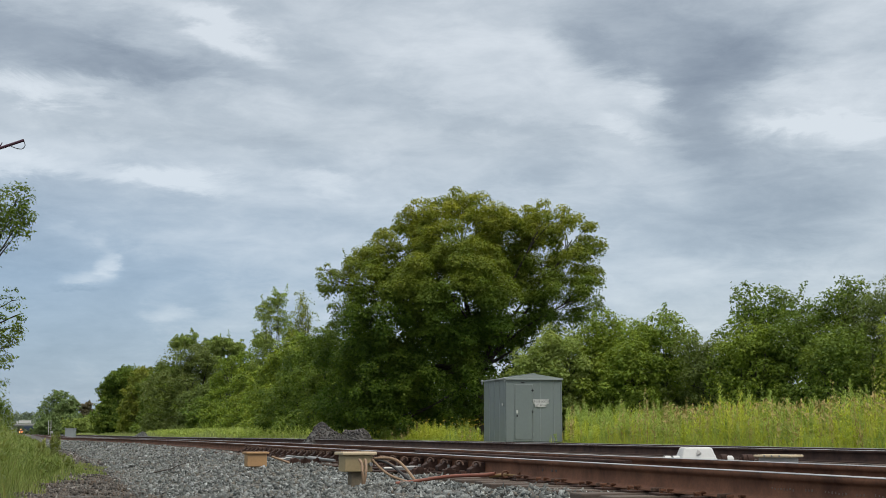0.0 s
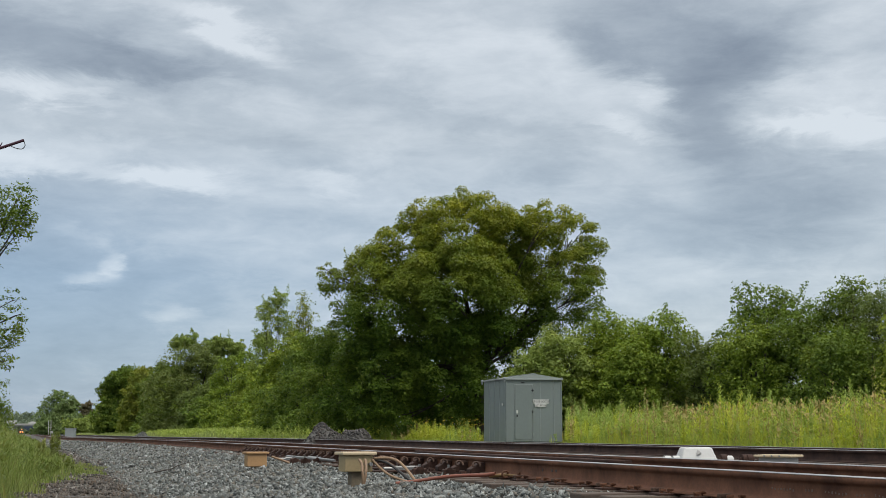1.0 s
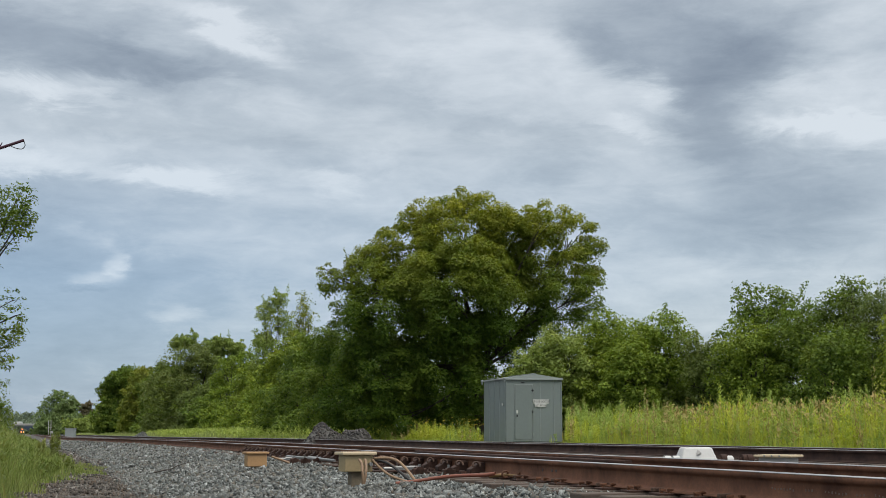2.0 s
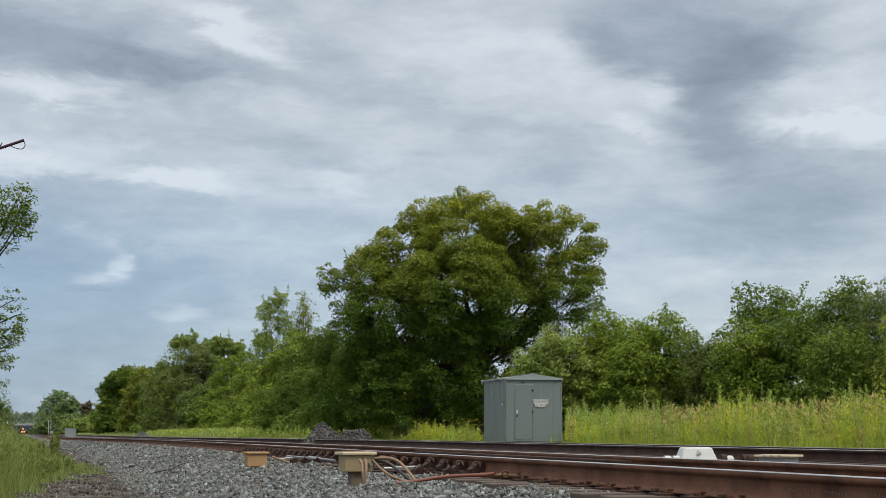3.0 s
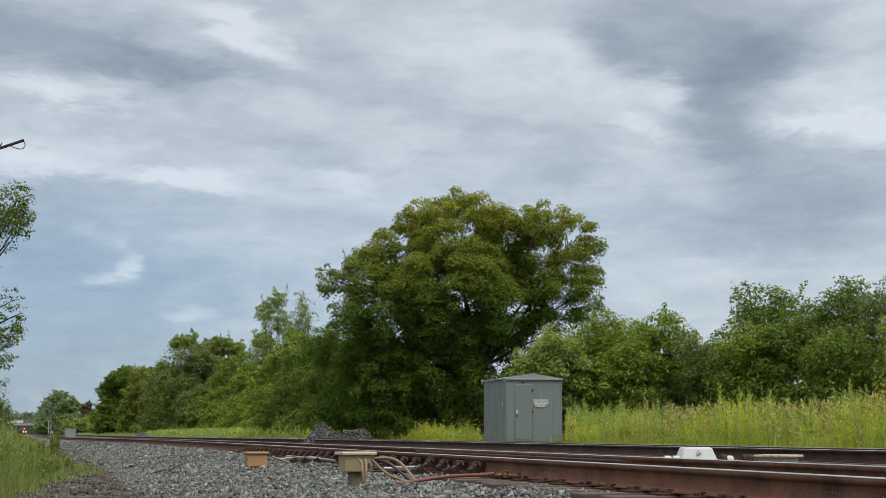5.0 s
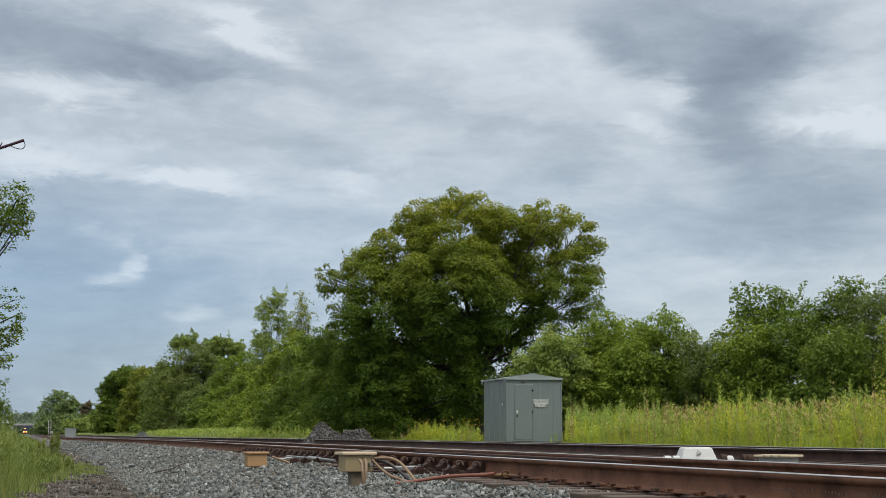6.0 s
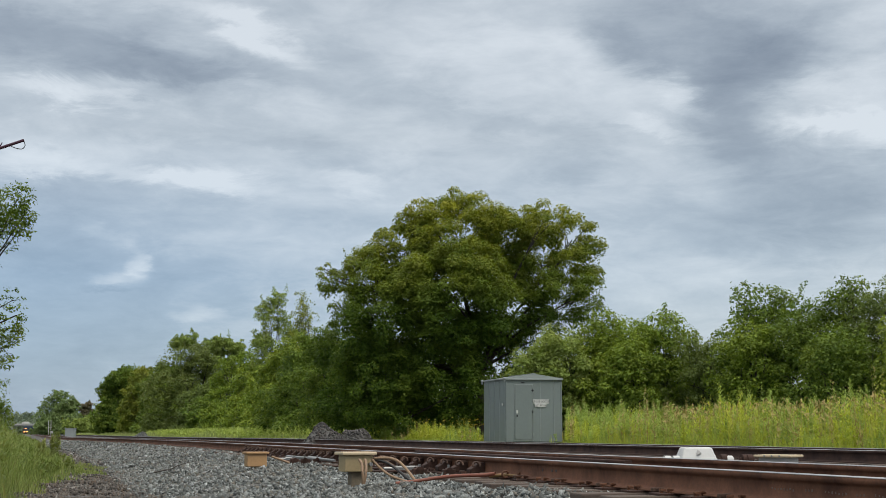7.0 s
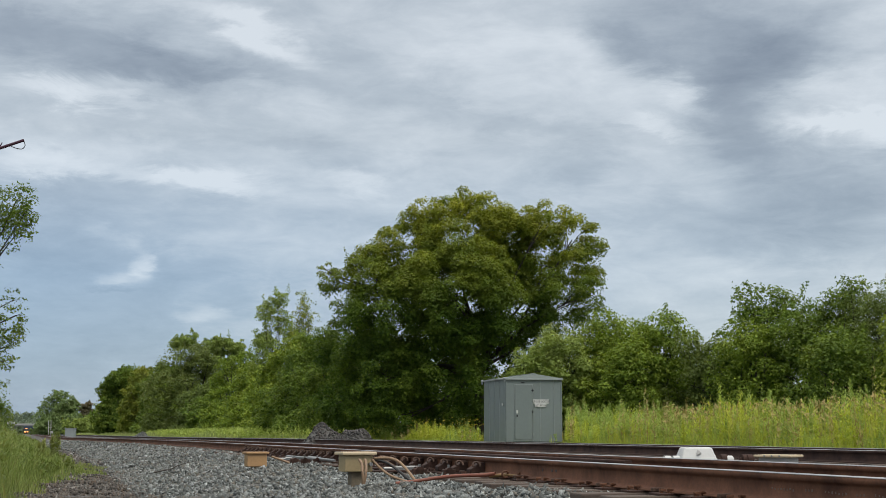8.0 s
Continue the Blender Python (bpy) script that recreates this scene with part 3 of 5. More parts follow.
def weed_plants(rng, x, y, h, leaf=0.08, per=70):
    """Tall leafy stems: slim leaves all the way up, longest in the middle, ending in a feathery plume."""
    n = len(x)
    z = land(x, y)
    stem = blades(rng, x, y, z, h, np.full(n, 0.012), 0.10)
    k = np.repeat(np.arange(n), per)
    t = rng.random(n * per) ** 0.75
    c = np.stack([x[k], y[k], z[k] + h[k] * t], 1) + rng.normal(size=(n * per, 3)) * np.array([0.02, 0.02, 0.02])
    a = rng.uniform(0, 2 * math.pi, n * per)
    along = np.stack([np.cos(a), np.sin(a), rng.uniform(0.0, 1.0, n * per) + 1.6 * t ** 3], 1)
    along /= np.linalg.norm(along, axis=1)[:, None]
    side = np.stack([-np.sin(a), np.cos(a), np.zeros(n * per)], 1)
    s = leaf * rng.uniform(0.7, 1.4, n * per) * np.interp(t, [0, 0.4, 0.8, 1.0], [0.8, 1.35, 1.1, 0.55])
    tip = c + along * s[:, None] - np.array([0, 0, 0.18]) * s[:, None]
    v = np.stack([c + side * (s * .14)[:, None], c - side * (s * .14)[:, None], tip], 1).reshape(-1, 3)
    f = np.arange(n * per * 3).reshape(-1, 3)
    return merge(stem, (v, f))


def bearing(x, y):
    """Where a place lies along the site's axes: sideways over ahead, and ahead."""
    s, c = math.sin(radians(YAW)), math.cos(radians(YAW))
    d = x * s + y * c
    return (x * c - y * s) / d, d


def stuff(name, arrays, mat, label, category):
    return tagged(solid(name, np_mesh(name, *arrays), mat, None, label), category=category, kind="stuff")


def arching_heads(rng, x, y, z, h, r):
    """Drooping seed heads: thin stalks that bend over at the tip into a thick tail."""
    n = len(x)
    a = rng.uniform(0, 2 * math.pi, n)
    d = np.stack([np.cos(a), np.sin(a), np.zeros(n)], 1)
    s = np.stack([-np.sin(a), np.cos(a), np.zeros(n)], 1)
    up = np.array([0, 0, 1.0])
    p = np.stack([x, y, z], 1)
    steps = [(0.0, 0.0, 0.15), (0.0, 0.94, 0.15), (0.25, 0.985, 0.7), (0.7, 0.985, 1.0), (1.05, 0.93, 0.4)]
    rows = []
    for out, frac, w in steps:
        q = p + d * (out * r)[:, None] + up * (h * frac)[:, None]
        rows += [q - s * (0.012 * w) - up * 0.013 * w, q + s * (0.012 * w) + up * 0.013 * w]
    v = np.stack(rows, 1).reshape(-1, 3)
    i = np.arange(n) * 10
    f = np.concatenate([np.stack([i + 2 * k, i + 2 * k + 1, i + 2 * k + 3, i + 2 * k + 2], 1) for k in range(4)])
    f = np.concatenate([f[:, [0, 1, 2]], f[:, [0, 2, 3]]])
    return v, f


def build_vegetation_far_side():
    rng = np.random.default_rng(21)

    def field(n, y0, y1, u0, u1, power=1.0):
        y = y0 + rng.random(n) * (y1 - y0)
        u = u0 + rng.random(n) ** power * (u1 - u0)
        x = u - bend(y)
        q, d = bearing(x, y)
        keep = ~((q > 0.026) & (q < 0.0900) & (d < 54)) | ((q > 0.076) & (q < 0.0900) & (rng.random(n) < 0.03))      # trodden approach to the hut
        keep &= ~((q > -0.098) & (q < -0.056) & (d < 60) & (rng.random(n) < 0.8))      # bare strip before the gravel heaps
        x, y = x[keep], y[keep]
        return x, y, bearing(x, y)[0]
    # tall weeds beyond the second track, in drifts of their own kinds
    for seed, kind, count, label in ((3.0, "weed", 2700, "tall yellow-green goldenrod weeds beyond the rails"), (9.0, "weed_green", 2000, "tall fresh green weeds beyond the rails"), (15.0, "weed_dry", 650, "dry brownish weed stalks beyond the rails")):
        x, y, q = field(count * 2, 20, 64, 14.6, 21, 1.1)
        drift = np.array([noise.noise((float(a) * 0.45, float(c) * 0.30, seed)) for a, c in zip(x, y)])
        keep = drift + rng.normal(size=len(drift)) * 0.12 > 0.0
        x, y, q, drift = x[keep], y[keep], q[keep], drift[keep]
        h = rng.uniform(0.5, 1.0, len(y)) * (0.62 + 1.5 * drift) * np.interp(q, [-0.1, 0.05, 0.1, 0.2, 0.3], [0.75, 0.8, 1.3, 1.15, 1.3])
        stuff("weeds", weed_plants(rng, x, y, h, 0.092, 50), kind, label, "weeds")
    for kind, count, label in (("weed", 26000, "yellow-green tall grass along the railway"), ("weed_green", 20000, "fresh green grass along the railway")):
        x, y, q = field(count, 14, 78, 14.0, 22)
        h = rng.uniform(0.2, 0.55, len(y)) * np.interp(q, [-0.1, 0.05, 0.1], [0.8, 0.85, 1.1])
        stuff("tall_grass", blades(rng, x, y, land(x, y), h, np.full(len(y), 0.016)), kind, label, "grass")
    x, y, q = field(420, 22, 48, 15.0, 20)
    keep = (q > 0.09) | (rng.random(len(q)) < 0.25)
    x, y, q = x[keep], y[keep], q[keep]
    stuff("goldenrod", weed_plants(rng, x, y, rng.uniform(0.9, 1.35, len(x)) * np.where(rng.random(len(x)) < 0.2, 1.3, 1.0), 0.10, 190), "weed_green", "bushy pale green goldenrod plants above the field", "weeds")
    x, y, q = field(2600, 21, 46, 14.5, 18.5)
    keep = (q > 0.16) & (rng.random(len(q)) < 0.85)
    x, y = x[keep], y[keep]
    stuff("seed_heads", arching_heads(rng, x, y, land(x, y), rng.uniform(0.85, 1.3, len(x)), rng.uniform(0.06, 0.11, len(x))), "straw", "drooping brown foxtail seed heads", "grass")
    x, y, q = field(1000, 36, 64, 15, 22)
    keep = (q < 0.03) & (q > -0.06)
    x, y = x[keep], y[keep]
    c = np.stack([x, y, land(x, y) + rng.uniform(0.75, 1.15, len(x))], 1)
    stuff("yellow_flowers", leaves(rng, c, 0.03, len(x) * 2, 0.045, 0.9), "yellow", "small yellow wildflowers among the weeds", "flowers")
    n = 26000
    y = 70 + rng.random(n) ** 1.5 * 330
    u = 14.0 + rng.random(n) * 7
    x = u - bend(y)
    h = rng.uniform(0.3, 0.8, n) * (0.8 + 0.35 * np.sin(y * 0.21) * np.sin(y * 0.07 + 1))
    stuff("verge_grass", blades(rng, x, y, land(x, y), h, 0.02 + 0.0004 * y), "verge", "pale grass verge far along the track", "grass")
    y = rng.uniform(70, 150, 2500)
    x = rng.uniform(14.5, 19, 2500) - bend(y)
    stuff("weeds", weed_plants(rng, x, y, rng.uniform(0.4, 1.0, 2500), 0.18, 26), "weed_green", "leafy green weeds at the foot of the hedge", "weeds")


def build_vegetation_near_side():
    rng = np.random.default_rng(22)
    edge_y, edge_u = [14, 18, 22.5, 28, 32, 38, 58, 104], [-0.8, -0.5, -0.05, 0.85, 0.8, 0.2, 0.6, 3.0]

    def field(n, y1, reach, power, inset=0.0):
        y = 14 + rng.random(n) ** 1.25 * (y1 - 14)
        e = np.interp(y, edge_y, edge_u) - inset + 0.25 * np.sin(y * 1.7) + 0.15 * np.sin(y * 4.1)
        w = rng.random(n) ** power * reach
        x = e - w - bend(y)
        q, d = bearing(x, y)
        return x, y, w, q
    x, y, w, q = field(42000, 100, 5.5, 1.5)
    tall = np.interp(q, [-0.36, -0.327, -0.314, -0.302, -0.285], [1.35, 1.1, 0.88, 0.66, 0.36])
    h = rng.uniform(0.4, 1.0, len(x)) * tall * np.interp(w, [0, 0.35, 1.2], [0.3, 0.5, 1.0])
    stuff("grass", blades(rng, x, y, land(x, y), h, 0.008 + 0.0002 * y, 0.5), "grass", "green grass growing at the edge of the gravel", "grass")
    x, y, w, q = field(1900, 85, 5.0, 1.0, 0.5)
    tall = np.interp(q, [-0.36, -0.327, -0.314, -0.302, -0.285], [1.5, 1.15, 0.90, 0.64, 0.34])
    stuff("weeds", weed_plants(rng, x, y, rng.uniform(0.6, 1.0, len(x)) * tall, 0.08, 70), "grass", "tall green weeds beside the gravel path", "weeds")
    # a few single tall stalks standing out over the gravel
    r = np.array([-0.281, -0.2835, -0.2855, -0.292, -0.2945, -0.300])
    d = np.array([33.0, 33.5, 33.2, 30.0, 30.4, 28.5])
    xs, ys = plan(r * d, d)
    stuff("weeds", weed_plants(rng, xs, ys, np.array([0.84, 0.80, 0.74, 0.66, 0.60, 0.56]), 0.10, 220), "grass", "single tall green weed stalks", "weeds")


def build_trees():
    made = [big_tree()]
    bush = "dense green bush in the trackside hedge"
    T = "leafy green tree in the row beside the track"
    olive = "rounded olive-green tree with fine leaves"
    pale = "pale green bush with loose upright shoots"
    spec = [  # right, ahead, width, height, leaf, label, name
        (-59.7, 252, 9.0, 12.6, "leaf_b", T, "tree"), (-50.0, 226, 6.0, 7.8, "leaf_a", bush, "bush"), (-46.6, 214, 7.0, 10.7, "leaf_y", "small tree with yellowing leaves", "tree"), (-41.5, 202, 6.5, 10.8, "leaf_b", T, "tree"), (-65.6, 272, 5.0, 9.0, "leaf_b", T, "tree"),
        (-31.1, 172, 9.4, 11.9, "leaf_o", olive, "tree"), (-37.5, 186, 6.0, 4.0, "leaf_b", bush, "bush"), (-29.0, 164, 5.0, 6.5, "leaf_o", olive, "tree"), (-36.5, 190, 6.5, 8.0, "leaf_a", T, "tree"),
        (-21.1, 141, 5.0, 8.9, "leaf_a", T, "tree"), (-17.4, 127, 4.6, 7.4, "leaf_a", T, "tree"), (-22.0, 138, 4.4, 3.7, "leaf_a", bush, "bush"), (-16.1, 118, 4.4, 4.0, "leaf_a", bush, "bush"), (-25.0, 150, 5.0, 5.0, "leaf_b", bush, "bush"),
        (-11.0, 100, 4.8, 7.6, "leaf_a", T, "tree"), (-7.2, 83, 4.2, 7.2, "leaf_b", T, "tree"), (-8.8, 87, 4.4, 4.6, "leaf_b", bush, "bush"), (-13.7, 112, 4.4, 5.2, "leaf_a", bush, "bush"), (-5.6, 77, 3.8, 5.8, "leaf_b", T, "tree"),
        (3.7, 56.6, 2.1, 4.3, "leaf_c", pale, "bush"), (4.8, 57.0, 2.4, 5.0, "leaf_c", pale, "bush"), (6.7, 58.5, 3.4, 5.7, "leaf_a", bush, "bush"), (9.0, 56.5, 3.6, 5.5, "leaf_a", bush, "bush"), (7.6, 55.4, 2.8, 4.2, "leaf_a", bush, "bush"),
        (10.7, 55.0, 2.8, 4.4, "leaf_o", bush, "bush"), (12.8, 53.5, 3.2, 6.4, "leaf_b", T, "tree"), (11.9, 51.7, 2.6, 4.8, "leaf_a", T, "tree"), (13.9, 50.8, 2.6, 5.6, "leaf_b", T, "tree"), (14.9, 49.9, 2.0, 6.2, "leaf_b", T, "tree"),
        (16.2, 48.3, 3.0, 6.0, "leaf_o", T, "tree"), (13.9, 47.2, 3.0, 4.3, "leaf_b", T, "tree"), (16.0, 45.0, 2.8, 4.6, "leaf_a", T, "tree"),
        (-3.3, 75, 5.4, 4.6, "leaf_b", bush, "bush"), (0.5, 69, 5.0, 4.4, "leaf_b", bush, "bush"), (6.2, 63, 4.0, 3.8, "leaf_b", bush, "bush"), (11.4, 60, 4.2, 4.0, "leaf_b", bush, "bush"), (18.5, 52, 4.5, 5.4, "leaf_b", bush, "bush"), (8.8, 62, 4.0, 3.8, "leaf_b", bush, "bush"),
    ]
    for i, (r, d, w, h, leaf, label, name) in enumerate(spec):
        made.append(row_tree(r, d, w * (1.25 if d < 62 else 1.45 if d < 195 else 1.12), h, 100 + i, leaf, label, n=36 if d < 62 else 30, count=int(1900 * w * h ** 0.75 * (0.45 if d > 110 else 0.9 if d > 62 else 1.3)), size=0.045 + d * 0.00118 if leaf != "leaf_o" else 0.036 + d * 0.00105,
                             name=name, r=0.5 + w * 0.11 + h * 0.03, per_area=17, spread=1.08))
    # thin crowns that rise out of the olive tree
    for k, (r, d, x0, h) in enumerate(((-32.4, 177, 2.4, 13.8), (-25.0, 156, 1.2, 11.6))):
        rng = np.random.default_rng(50 + k)
        blobs = [(rng.uniform(-1, 1) * x0, rng.uniform(-1, 1), h - 1.0 - rng.random() ** 2 * 3.0, 1.1, 0.6) for _ in range(9)]
        made.append(tree("tree", on_land(r, d), blobs, "thin airy pale green treetop", "tree", 15000, 0.17, "leaf_c", 18, 0.12, 55 + k, shell=0.3, height=h))
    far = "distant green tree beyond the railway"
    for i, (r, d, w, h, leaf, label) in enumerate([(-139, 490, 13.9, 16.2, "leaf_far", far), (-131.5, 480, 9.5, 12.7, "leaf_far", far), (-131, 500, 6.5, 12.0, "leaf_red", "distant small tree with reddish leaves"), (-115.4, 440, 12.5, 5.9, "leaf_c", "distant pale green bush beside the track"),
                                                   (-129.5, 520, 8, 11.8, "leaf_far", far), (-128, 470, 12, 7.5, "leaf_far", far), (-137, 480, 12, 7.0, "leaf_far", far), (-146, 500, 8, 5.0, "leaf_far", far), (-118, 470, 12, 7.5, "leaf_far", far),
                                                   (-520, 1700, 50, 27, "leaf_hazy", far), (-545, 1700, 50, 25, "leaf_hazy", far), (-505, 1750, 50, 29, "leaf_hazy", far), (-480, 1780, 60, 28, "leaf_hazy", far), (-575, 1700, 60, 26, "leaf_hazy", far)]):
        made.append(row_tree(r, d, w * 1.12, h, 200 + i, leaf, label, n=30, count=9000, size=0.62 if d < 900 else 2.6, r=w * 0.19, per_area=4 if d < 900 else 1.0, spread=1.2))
    # two slender trees above the hedge, their stems showing through
    for k, (r, d, h, w, cnt, leaf, label) in enumerate(((-15.0, 122, 13.8, 2.3, 26000, "leaf_c", "tall conical tree with pale green leaves"), (-12.4, 119, 13.2, 1.3, 7500, "leaf_y", "tall sparse tree with yellowing leaves"))):
        rng = np.random.default_rng(60 + k)
        col = [(rng.uniform(-1, 1) * w * (1.15 - t) ** 0.7, rng.uniform(-1, 1) * w * (1.15 - t) ** 0.7, t * h - 0.4, 0.75 + 0.5 * (1 - t)) for t in np.linspace(0.3, 0.97, 34)]
        made.append(tree("tree", on_land(r, d), col, label, "tree", cnt, 0.15, leaf, 18, 0.10, 70 + k, shell=0.2, height=h))
    # nearer trees on the other side of the track
    made.append(tree("tree", on_land(-24.5, 64), [(4.1, 0, 11.9, 0.72), (4.6, .1, 11.4, 0.55), (3.9, 0, 10.9, 0.9), (4.3, 0, 10.4, 0.6), (3.8, 0, 9.8, 0.55), (3.2, .3, 11, 1.2), (4.1, 0, 7.0, 0.55), (4.3, 0, 6.3, 0.45), (3.9, 0, 5.6, 0.7),
                     (3.9, 0, 4.8, 0.6), (3.9, 0, 4.1, 0.6), (3.4, .4, 5.5, 0.9), (3.5, 0, 2.9, 0.6), (3.3, 0, 2.0, 0.8), (2.6, .5, 1.2, 1.4),
                     (0, 0, 9, 2.6), (0, 0, 5, 2.6), (-1, 0, 2, 2)], "leafy tree with drooping boughs beside the track", "tree", 90000, 0.115, "leaf_b", 34, 0.20, seed=31, shoots=0.1, spread=1.15))
    return made


# ---- signal hut ----
def text_mesh(body, size, depth=0.002):
    cu = bpy.data.curves.new("lettering", 'FONT')
    cu.body, cu.size, cu.extrude, cu.align_x = body, size, depth, 'CENTER'
    ob = bpy.data.objects.new("lettering", cu)
    scene.collection.objects.link(ob)
    me = bpy.data.meshes.new_from_object(ob.evaluated_get(bpy.context.evaluated_depsgraph_get()))
    bpy.data.objects.remove(ob)
    return me


def build_hut():
    w, d, h = 2.15, 2.70, 2.26
    x, y = plan(2.97, 51.3)
    hut = empty("signal_hut", pose(x, y, -0.06), "grey painted steel trackside signal hut with a gabled roof", "hut")
    solid("body", box(0, 0, h / 2, w, d, h, bevel=0.008), "grey", hut)
    bm = bmesh.new()      # base skid with fork pockets
    for sx in (-0.8, 0.0, 0.8):
        block(bm, sx, 0, -0.13, 0.22, d - 0.1, 0.24, bevel=0.01)
    solid("base_skid", bm, "concrete", hut)
    # roof: shallow gable that oversails, with ridge cap and fascia
    bm = bmesh.new()
    e, up = 0.05, 0.21
    prof = [(-w / 2 - e, h), (-w / 2 - e, h + 0.05), (0, h + up), (w / 2 + e, h + 0.05), (w / 2 + e, h)]
    ring = [[bm.verts.new((px, sy, pz)) for px, pz in prof] for sy in (-d / 2 - e, d / 2 + e)]
    for k in range(5):
        bm.faces.new((ring[0][k], ring[0][(k + 1) % 5], ring[1][(k + 1) % 5], ring[1][k]))
    bm.faces.new(ring[0][::-1])
    bm.faces.new(ring[1])
    bmesh.ops.recalc_face_normals(bm, faces=bm.faces)
    roof = solid("roof", bm, "grey_light", hut, "pale grey sheet roof")
    solid("ridge_cap", box(0, 0, h + up + 0.008, 0.14, d + 0.12, 0.02, bevel=0.006), "grey_light", roof)
    solid("fascia", box(0, -d / 2 - 0.062, h + 0.012, w + 0.1, 0.02, 0.055, bevel=0.004), "grey_light", roof)
    for sy in (-d / 2 - 0.02, d / 2 + 0.02):      # lifting eyes at the eaves
        bm = bmesh.new()
        bmesh.ops.create_uvsphere(bm, u_segments=10, v_segments=6, radius=0.055, matrix=Matrix.Translation((-w / 2 - 0.06, sy, h + 0.03)))
        tube(bm, (-w / 2 - 0.06, sy, h + 0.02), (-w / 2 - 0.06, sy, h - 0.10), 0.03)
        solid("lifting_eye", bm, "grey_light", roof)
    f = -d / 2
    # standing seams of the wall sheets
    for sx in (0.24, 0.77):
        solid("wall_seam", box(sx, f - 0.006, h / 2, 0.018, 0.016, h - 0.06, bevel=0.003), "grey_light", hut)
    for sx in (-w / 2 + 0.015, w / 2 - 0.015):
        solid("corner_post", box(sx, f - 0.006, h / 2, 0.05, 0.02, h - 0.02, bevel=0.003), "grey", hut)
    for i in range(5):
        sy = f + 0.12 + i * (d - 0.24) / 4
        solid("wall_seam", box(-w / 2 - 0.008, sy, h / 2, 0.02, 0.02, h - 0.04, bevel=0.003), "grey_light", hut)
    # door with frame, hinges, lock
    dx, dw, dh = -0.41, 0.66, 1.97
    door = solid("door", box(dx, f - 0.012, 0.08 + dh / 2, dw, 0.03, dh, bevel=0.006), "grey", hut)
    for args in ((dx, f - 0.018, 0.08 + dh + 0.02, dw + 0.06, 0.03, 0.022), (dx - dw / 2 - 0.014, f - 0.012, 0.08 + dh / 2, 0.014, 0.022, dh), (dx + dw / 2 + 0.014, f - 0.012, 0.08 + dh / 2, 0.014, 0.022, dh),
                 (dx, f - 0.016, 0.055, dw + 0.1, 0.03, 0.03)):
        solid("door_frame", box(*args, bevel=0.003), "grey_light", door)
    for hz in (0.28, 1.08, 1.86):
        bm = block(bmesh.new(), dx + dw / 2 + 0.02, f - 0.034, hz, 0.11, 0.014, 0.022, bevel=0.003)
        tube(bm, (dx + dw / 2 + 0.014, f - 0.04, hz - 0.05), (dx + dw / 2 + 0.014, f - 0.04, hz + 0.05), 0.014)
        solid("hinge", bm, "black" if hz > 0.5 else "grey_light", door)
    solid("handle", box(dx - dw / 2 + 0.07, f - 0.04, 1.08, 0.07, 0.03, 0.12, bevel=0.008), "white", door, "white lock plate")
    lock = box(dx - dw / 2 + 0.07, f - 0.05, 0.93, 0.05, 0.03, 0.07, bevel=0.008)
    solid("padlock", lock, "black", door, "dark padlock")
    solid("vent", box(dx - 0.02, f - 0.015, h - 0.11, 0.12, 0.02, 0.04, bevel=0.004), "black", hut, "small dark vent")
    solid("bracket", box(-w / 2 - 0.03, f + 0.35, 1.35, 0.04, 0.06, 0.09, bevel=0.006), "white", hut, "small white bracket")
    for text, sx, sz, sw, sh in (('CP-313 LOC"B"', 0.26, 1.46, 0.62, 0.15), ("QC-313.96", 0.25, 1.32, 0.44, 0.13)):
        sign = solid("sign", box(sx, f - 0.022, sz, sw, 0.012, sh, bevel=0.002), "white", hut, "white plate with black letters")
        t = solid("lettering", text_mesh(text, 0.105 if "LOC" in text else 0.10), "black", sign)
        t.matrix_basis = pose(sx, f - 0.030, sz - 0.036, 90)
    return hut


# ---- trackside boxes, cables and switch gear ----
def junction_box(m, w, d, body_h, post_h, label, lid_mat, body_mat, lid_over=0.035, screws=0):
    ob = empty("junction_box", m, label, "junction box", "junction boxes along the track")
    z = 0.0
    if post_h:
        solid("post", box(0, 0, post_h / 2 - 0.1, 0.125, 0.125, post_h + 0.2, bevel=0.008), "post", ob, "weathered brown stub post")
        z = post_h
    body = solid("body", box(0, 0, z + body_h / 2, w, d, body_h, bevel=0.008), body_mat, ob)
    lid = solid("lid", box(0, 0, z + body_h + 0.016, w + 2 * lid_over, d + 2 * lid_over, 0.032, bevel=0.009), lid_mat, ob, "pale flanged lid")
    for k in range(screws):
        bm = bmesh.new()
        tube(bm, (-w / 2 - lid_over - 0.008, -d / 4 + k * d / 4, z + body_h + 0.018), (-w / 2 - lid_over + 0.004, -d / 4 + k * d / 4, z + body_h + 0.018), 0.012, n=8)
        solid("screw", bm, "steel", lid)
    return ob, body


